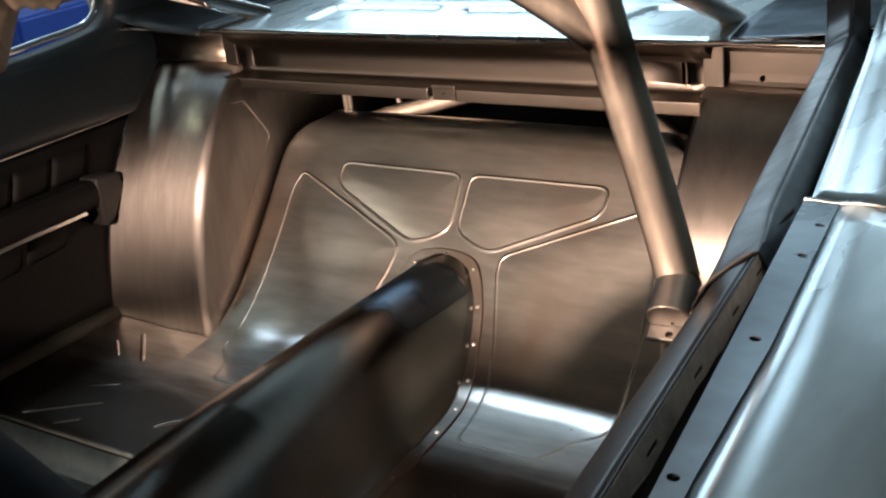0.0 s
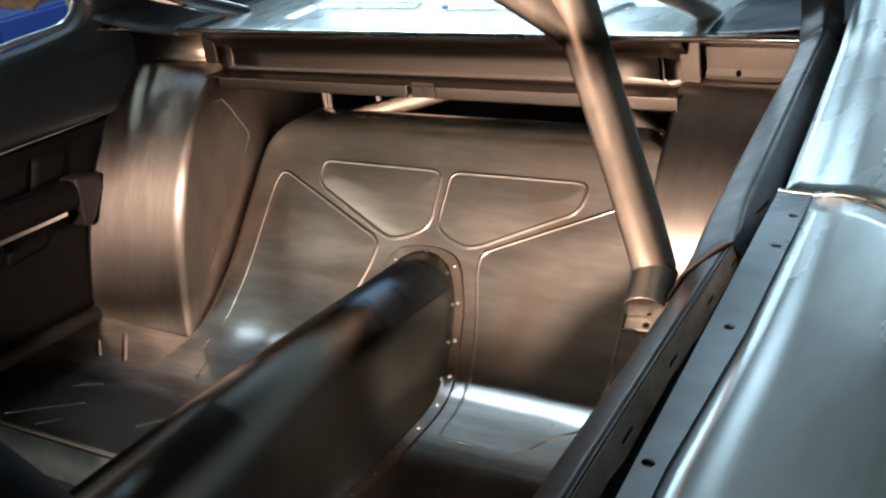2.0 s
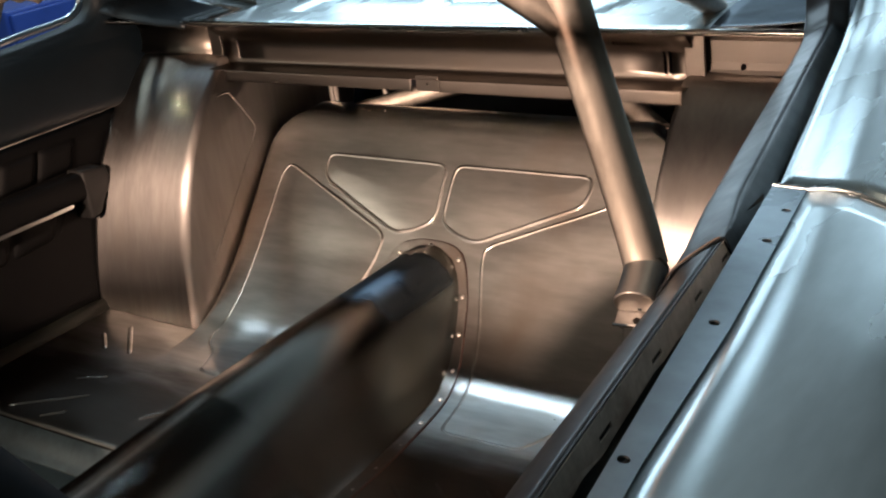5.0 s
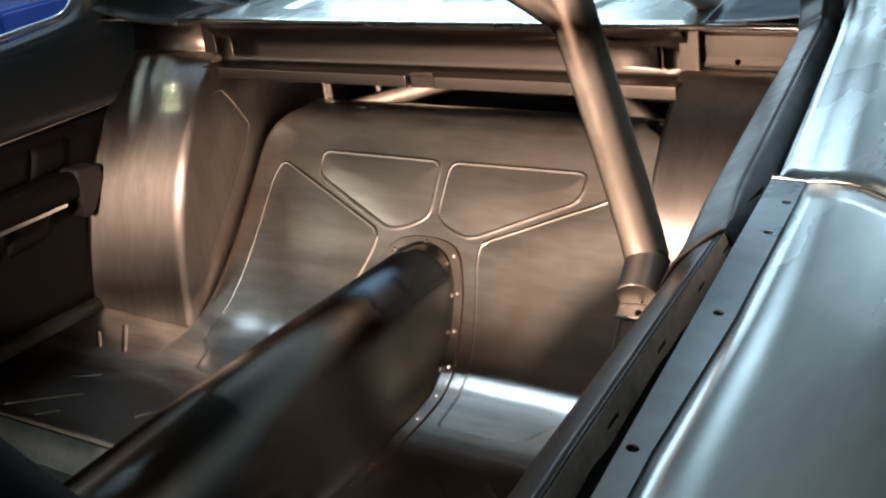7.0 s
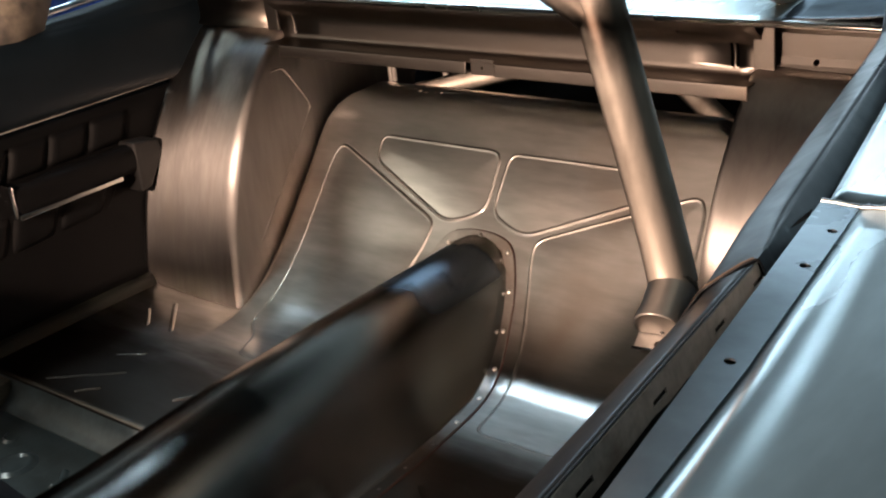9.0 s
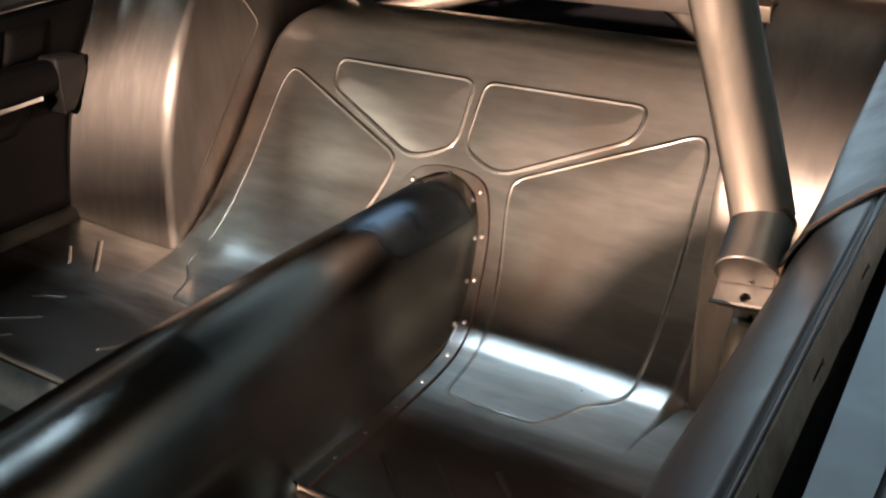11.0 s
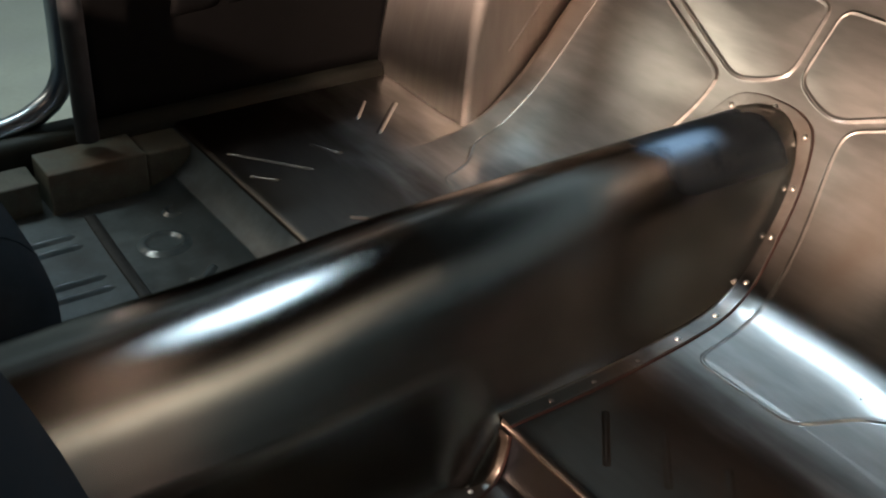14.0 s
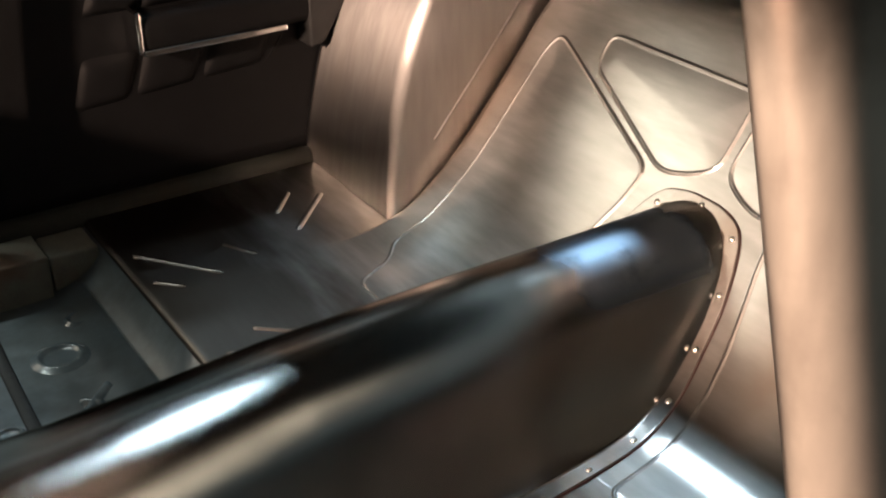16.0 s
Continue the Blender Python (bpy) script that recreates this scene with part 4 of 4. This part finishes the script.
sheet("lower_panel", rows, VINYL, trim, thick=0.006, offset=1)
rows = []
for y in np.linspace(0.86, 1.70, 30):
    rows.append([(x, y, z) for x, z in smooth_line([(-0.79, 0.494), (-0.768, 0.500), (-0.757, 0.515), (-0.757, 0.55), (-0.764, 0.60), (-0.774, 0.630), (-0.788, 0.650), (-0.83, 0.660)], 24)])
sheet("padded_top", rows, PADDED, trim, thick=0.004, offset=1)
tube("seam_trim", [(-0.772, 0.86, 0.4965), (-0.772, 1.3, 0.4975), (-0.772, 1.60, 0.4995)], 0.0012, PRIMER_PALE, trim, sides=8)
def quilted(name, y0, y1, z0, z1, lean, rise=0.0):
    """A stuffed panel between slanting seams, its lower side rising a little to the rear."""
    rows = []
    for u in np.linspace(0, 1, 17):
        row = []
        for v in np.linspace(0, 1, 13):
            bulge = (1 - (2 * u - 1) ** 6) * (1 - (2 * v - 1) ** 6)
            lo = z0 + rise * u
            row.append((-0.7905 + 0.011 * bulge, y0 + (y1 - y0) * u + lean * v, lo + (z1 - lo) * v))
        rows.append(row)
    return sheet(name, rows, VINYL, trim)


bm = bmesh.new()
rings = []
for y, k in ((1.112, 0.80), (1.115, 0.94), (1.124, 1.0), (1.39, 1.0), (1.402, 0.94), (1.407, 0.75)):
    ring = []
    for a in np.linspace(0, 2 * math.pi, 25)[:-1]:
        ca, sa = math.cos(a), math.sin(a)
        ring.append(bm.verts.new((-0.766 + 0.026 * k * math.copysign(abs(ca) ** 0.6, ca), y, 0.3705 + 0.029 * k * math.copysign(abs(sa) ** 0.7, sa))))
    rings.append(ring)
for a, b in zip(rings, rings[1:]):
    for k in range(24):
        bm.faces.new((a[k], a[(k + 1) % 24], b[(k + 1) % 24], b[k]))
bm.faces.new(rings[0])
bm.faces.new(rings[-1][::-1])
armrest = part("armrest", bm, VINYL, trim)
bm = bmesh.new()
ends = [[bm.verts.new((x, y, z)) for y, z in ((1.385, 0.405), (1.448, 0.398), (1.452, 0.368), (1.412, 0.306), (1.385, 0.300))] for x in (-0.792, -0.738)]
for k in range(5):
    bm.faces.new((ends[0][k], ends[0][(k + 1) % 5], ends[1][(k + 1) % 5], ends[1][k]))
bm.faces.new(ends[0])
bm.faces.new(ends[1])
bmesh.ops.recalc_face_normals(bm, faces=bm.faces)
bmesh.ops.bevel(bm, geom=bm.edges[:], offset=0.006, segments=3, profile=0.5, affect="EDGES")
part("end_wedge", bm, MATT_BLACK, trim, "black wedge at the end of the armrest")
box("chrome_strip", (-0.746, 1.110, 0.3405), (-0.7345, 1.345, 0.3500), CHROME, armrest, "bright chrome strip", bevel=0.0015)
box("end_cap", (-0.785, 1.103, 0.344), (-0.738, 1.111, 0.408), CHROME, armrest, "chrome end cap", bevel=0.002)
for y0, y1, z0, rise in ((1.000, 1.093, 0.255, 0.006), (1.099, 1.203, 0.261, 0.007), (1.209, 1.318, 0.268, 0.008)):
    quilted("pad", y0, y1, z0, 0.338, 0.028, rise)
for y0, y1 in ((1.04, 1.125), (1.131, 1.212), (1.218, 1.305), (1.312, 1.400)):
    quilted("pad", y0, y1, 0.400, 0.462, 0.022)
tube("recess_seam", [(-0.789, 0.985, 0.252), (-0.789, 1.21, 0.2665), (-0.789, 1.315, 0.275), (-0.789, 1.345, 0.30), (-0.789, 1.375, 0.345)], 0.0022, VINYL, trim, sides=8)

window = thing("quarter_window", "small side window opening with a bright lower moulding", "window", kind="structure")
tube("moulding", [(-0.805, 0.9, 0.672), (-0.805, 1.25, 0.679), (-0.805, 1.383, 0.686), (-0.805, 1.453, 0.689), (-0.805, 1.490, 0.693), (-0.805, 1.515, 0.704), (-0.805, 1.529, 0.724), (-0.805, 1.533, 0.76), (-0.805, 1.533, 0.98)], 0.0075, RAIL, window, "satin metal moulding round the opening", n=120)
rows = []
for y0, z0 in smooth_line([(0.9, 0.655), (1.3, 0.663), (1.436, 0.670), (1.50, 0.678), (1.535, 0.694), (1.550, 0.72), (1.554, 0.76), (1.556, 1.05)], 60):
    # the lining rolls over from the padded panel to the edge of the opening
    out = np.array([(z0 - 0.66) / 0.06, -1.0]) if z0 < 0.72 else np.array([1.0, -0.35])
    out = out / np.linalg.norm(out)
    rows.append([(x, y0 + out[0] * d, z0 + out[1] * d) for x, d in smooth_line([(-0.83, -0.002), (-0.812, 0.0), (-0.797, 0.004), (-0.785, 0.014), (-0.779, 0.03), (-0.776, 0.06), (-0.776, 0.16)], 20)])
sheet("sail_lining", rows, PADDED, window, "padded black lining round the corner of the opening")
sheet("pillar_trim", [[(-0.790, 1.12 + 0.6 * (z - 0.60), z), (-0.784, 1.19 + 0.6 * (z - 0.60), z), (-0.790, 1.249 + 0.6 * (z - 0.60), z)] for z in (0.60, 0.70, 0.80, 0.99)], TAN, window, "dusty tan trim strip beside the opening", thick=0.008)
rng = random.Random(5)
torn = [(-0.788, y, z) for y, z in ((1.27, 0.88), (1.325, 0.790), (1.36, 0.766), (1.42, 0.762), (1.48, 0.764), (1.53, 0.775), (1.58, 0.765), (1.64, 0.748), (1.67, 0.755))]
lining = tube("torn_lining", torn, 0.015, TAN, window, "torn tan lining hanging along the top", n=90, sides=14)
for v in lining.data.vertices:
    v.co.z += 0.005 * math.sin(61 * v.co.y) + 0.003 * math.sin(143 * v.co.y + 60 * v.co.x) + rng.uniform(-0.0012, 0.0012)
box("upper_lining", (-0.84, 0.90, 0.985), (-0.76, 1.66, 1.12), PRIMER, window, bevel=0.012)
sheet("side_wall", [[(-0.835, y, z) for y, z in ((1.60, 0.1), (1.60, 0.9))], [(-0.80, y, z) for y, z in ((2.3, 0.1), (2.3, 0.9))]], PAINT_DARK, window, thick=0.01)

# ---- sill, door opening and post ----
sill = thing("door_sill", "worn primed steel inner sill with square brackets", "sill", kind="structure")
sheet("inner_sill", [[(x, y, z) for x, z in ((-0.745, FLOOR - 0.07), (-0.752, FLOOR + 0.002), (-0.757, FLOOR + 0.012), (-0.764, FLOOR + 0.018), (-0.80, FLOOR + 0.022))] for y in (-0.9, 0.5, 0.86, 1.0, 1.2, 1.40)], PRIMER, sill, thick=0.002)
box("bracket", (-0.742, 0.748, LOW - 0.02), (-0.655, 0.900, FLOOR + 0.004), SILL, sill, bevel=0.003)
box("bracket", (-0.742, 0.50, LOW - 0.02), (-0.672, 0.738, FLOOR - 0.012), SILL, sill, bevel=0.003)
box("bracket", (-0.742, 0.904, LOW - 0.02), (-0.664, 0.976, FLOOR - 0.003), SILL, sill, bevel=0.004)
tube("door_seal_rail", [(-0.80, -0.4, 0.118), (-0.80, 0.5, 0.116), (-0.80, 0.70, 0.120), (-0.80, 0.79, 0.145), (-0.80, 0.828, 0.19), (-0.80, 0.836, 0.26), (-0.80, 0.84, 0.50), (-0.80, 0.85, 0.70)], 0.0185, RAIL, sill, "bright rail round the door opening", n=90)
sheet("pillar", [[(-0.81, y, z) for y in (0.845, 0.90)] for z in (0.08, 0.7)], PAINT_DARK, sill, thick=0.02)

# plugs, ribs and channel pressed into the front floor
for x, y, r in ((-0.487, 0.856, 0.031), (-0.572, 0.908, 0.017), (-0.345, 0.751, 0.016)):
    rows = [[(x + rr * math.cos(a), y + rr * math.sin(a), LOW + h) for a in np.linspace(0, 2 * math.pi, 33)] for rr, h in ((r * 1.30, 0.0004), (r * 1.15, 0.0022), (r * 1.02, 0.0048), (r * 0.94, 0.0056), (r * 0.86, 0.0046), (r * 0.78, 0.0022), (r * 0.66, 0.0010), (r * 0.3, 0.0006), (0.0002, 0.0006))]
    sheet("plug", rows, DULL_SMOOTH, front_floor, "glossy pressed-in round plug")
for (ax, ay), (bx, by) in (((-0.574, 0.60), (-0.577, 0.756)), ((-0.542, 0.60), (-0.544, 0.757)), ((-0.444, 0.58), (-0.446, 0.757)), ((-0.412, 0.58), (-0.412, 0.758)), ((-0.321, 0.825), (-0.394, 0.893)), ((-0.306, 0.851), (-0.352, 0.902)), ((-0.373, 0.845), (-0.352, 0.872))):
    rib("rib", (ax, ay, LOW - 0.0005), (bx, by, LOW - 0.0005), 0.017, 0.0065, front_floor, DULL_SMOOTH)
# black strip laid on the floor for the dark inside a channel
tube("channel", [(-0.625, 0.792, LOW + 0.0004), (-0.50, 0.786, LOW + 0.0004), (-0.25, 0.778, LOW + 0.0004)], 0.009, MATT_BLACK, front_floor, "flat black strip for a channel across the floor", sides=8, flat=0.2)

# ---- seats ----


def cushion(name, stations, mat, parent, power=3.2, label=""):
    """A padded form through oblong stations: centre, half width, half depth and the two axes it lies along."""
    rows = []
    for (c, hw, hd, ax, ay) in stations:
        row = []
        for k in range(49):
            a = 2 * math.pi * k / 48
            ca, sa = math.cos(a), math.sin(a)
            u = math.copysign(abs(ca) ** (2 / power), ca) * hw
            v = math.copysign(abs(sa) ** (2 / power), sa) * hd
            row.append(np.array(c) + u * np.array(ax) + v * np.array(ay))
        rows.append(row)
    return sheet(name, rows, mat, parent, label)


seat_r = thing("bucket_seat", "upright black cloth bucket seat with rounded shoulders", "seat", group="front seats")
st = []
for z, rear, hd, hw in ((0.10, 0.45, 0.05, 0.14), (0.14, 0.49, 0.08, 0.175), (0.22, 0.515, 0.095, 0.185), (0.32, 0.512, 0.10, 0.188), (0.42, 0.485, 0.10, 0.186), (0.52, 0.440, 0.095, 0.178), (0.60, 0.395, 0.088, 0.158), (0.68, 0.350, 0.080, 0.138), (0.718, 0.325, 0.066, 0.112), (0.738, 0.306, 0.050, 0.085), (0.748, 0.285, 0.03, 0.05), (0.751, 0.265, 0.004, 0.015)):
    st.append(((0.385, rear - hd, z), hw, hd, (1, 0, 0), (0, 1, 0)))
st = [(tuple(a[:3]), a[3], a[4], (1, 0, 0), (0, 1, 0)) for a in smooth_line([(*c, hw, hd) for c, hw, hd, _, _ in st], 40)]
cushion("backrest", st, CLOTH, seat_r)
st = [((0.385, y, 0.16), 0.19 * w, 0.09 * w, (1, 0, 0), (0, 0, 1)) for y, w in ((0.40, 0.6), (0.37, 0.95), (0.2, 1), (0.0, 1), (-0.08, 0.9), (-0.11, 0.5))]
cushion("seat_cushion", st, CLOTH, seat_r)
box("runner", (0.25, -0.1, LOW), (0.28, 0.38, 0.09), STEEL_DARK, seat_r)
box("runner", (0.50, -0.1, LOW), (0.53, 0.38, 0.09), STEEL_DARK, seat_r)

seat_l = thing("bucket_seat", "black cloth bucket seat tipped forward, with stitched seams", "seat", group="front seats")
st = []
for y, zc, hw, hd in ((0.648, 0.105, 0.12, 0.04), (0.640, 0.11, 0.155, 0.065), (0.615, 0.122, 0.178, 0.088), (0.575, 0.132, 0.19, 0.100), (0.52, 0.142, 0.195, 0.106), (0.4, 0.152, 0.20, 0.108), (0.25, 0.160, 0.20, 0.108), (0.05, 0.165, 0.19, 0.10), (-0.02, 0.165, 0.15, 0.07), (-0.04, 0.165, 0.08, 0.03)):
    st.append(((-0.40, y, zc), hw, hd, (1, 0, 0), (0, 0, 1)))
cushion("backrest", st, CLOTH, seat_l)


def seat_point(i, a, power=3.2):
    (c, hw, hd, ax, ay), ca, sa = st[i], math.cos(a), math.sin(a)
    return np.array(c) + math.copysign(abs(ca) ** (2 / power), ca) * hw * np.array(ax) + math.copysign(abs(sa) ** (2 / power), sa) * hd * np.array(ay)


for a in (1.15, 2.0):
    tube("piping", [seat_point(i, a) for i in range(1, 9)], 0.0009, CLOTH, seat_l, "raised stitched seam", sides=8)
for i in (4,):
    tube("piping", [seat_point(i, a) for a in np.linspace(0.15, math.pi - 0.15, 16)], 0.0009, CLOTH, seat_l, "raised stitched seam", sides=8)
# cushion out of view, sized to shade the step and left front floor
tipped = [((-0.335, 0.18 + 0.11 * u, 0.14 + 0.44 * u), 0.24 * w, 0.075 * w, (1, 0, 0), (0, 0.95, -0.3)) for u, w in ((0, 0.7), (0.08, 0.95), (0.3, 1), (0.7, 1), (0.92, 0.93), (1.0, 0.6), (1.01, 0.1))]
cushion("seat_cushion", tipped, CLOTH, seat_l)
box("runner", (-0.55, 0.0, LOW), (-0.52, 0.55, 0.075), STEEL_DARK, seat_l)
box("runner", (-0.28, 0.0, LOW), (-0.25, 0.55, 0.075), STEEL_DARK, seat_l)

# ---- roof, workshop ----
# out of view; its reach is set to keep lamps off floor and tunnel
roof = sheet("roof", [[(x, y, 1.20 - 0.03 * max(0, y - 0.9) + 0.03 * (1 - (x / 0.6) ** 2) - 2.0 * max(0, -0.6 - x) ** 2) for y in (-0.25, 0.3, 0.7, 0.95, 1.3, 1.72 - 0.7 * min(x * x, 0.06))] for x in np.linspace(-0.82, 0.60, 21)], HEADLINER, thick=0.02)
# sheet added to stop lamp light passing the roof's left rear corner
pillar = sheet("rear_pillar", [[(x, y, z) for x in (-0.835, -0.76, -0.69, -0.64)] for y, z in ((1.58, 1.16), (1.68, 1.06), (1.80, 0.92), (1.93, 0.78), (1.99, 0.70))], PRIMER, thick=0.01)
tagged(pillar, "primed rear roof pillar skin, added to block lamp light", "pillar", kind="structure")
tagged(roof, "dark underside of an unseen car roof, shaped to block lamps", "roof", kind="structure")
for name, rows in (("trunk_floor", [[(x, y, 0.06) for y in (1.6, 2.3)] for x in (-0.84, 0.84)]), ("trunk_end", [[(x, 2.26, z) for z in (0.06, 0.70)] for x in (-0.84, 0.84)]),
                   ("trunk_side", [[(0.80, y, z) for z in (0.06, 0.66)] for y in (1.40, 2.3)])):
    tagged(sheet(name, rows, PAINT_DARK, thick=0.004), "plain dark inner panel closing the luggage space", "body panel", kind="structure")
ground = box("ground", (-6, -6, -0.36), (6, 8, -0.30), CONCRETE, bevel=0)
tagged(ground, "pale greenish workshop concrete floor", "floor", kind="structure")
for name, lo, hi in (("wall_north", (-6, 8, -0.3), (6, 8.2, 3.4)), ("wall_south", (-6, -6.2, -0.3), (6, -6, 3.4)), ("wall_west", (-6.2, -6, -0.3), (-6, 8, 3.4)), ("wall_east", (6, -6, -0.3), (6.2, 8, 3.4)), ("ceiling", (-6, -6, 3.4), (6, 8, 3.5))):
    tagged(box(name, lo, hi, CEILING if name == "ceiling" else WALL, bevel=0), "dim plain workshop " + ("ceiling" if name == "ceiling" else "wall"), name.split("_")[0], kind="structure")
cabinet = thing("tool_cabinet", "blue enamelled workshop tool cabinet standing by the car", "cabinet")
box("body", (-3.1, 2.655, -0.30), (-2.7, 3.015, 0.43), BLUE, cabinet, bevel=0.01)
for k in range(4):
    box("drawer", (-2.705, 2.67, -0.22 + 0.16 * k), (-2.68, 3.00, -0.065 + 0.16 * k), BLUE, cabinet, bevel=0.006)
post = thing("timber_post", "pale upright timber post beside the blue cabinet", "post")
box("shaft", (-2.85, 3.045, -0.30), (-2.78, 3.11, 1.6), TIMBER, post, bevel=0.006)
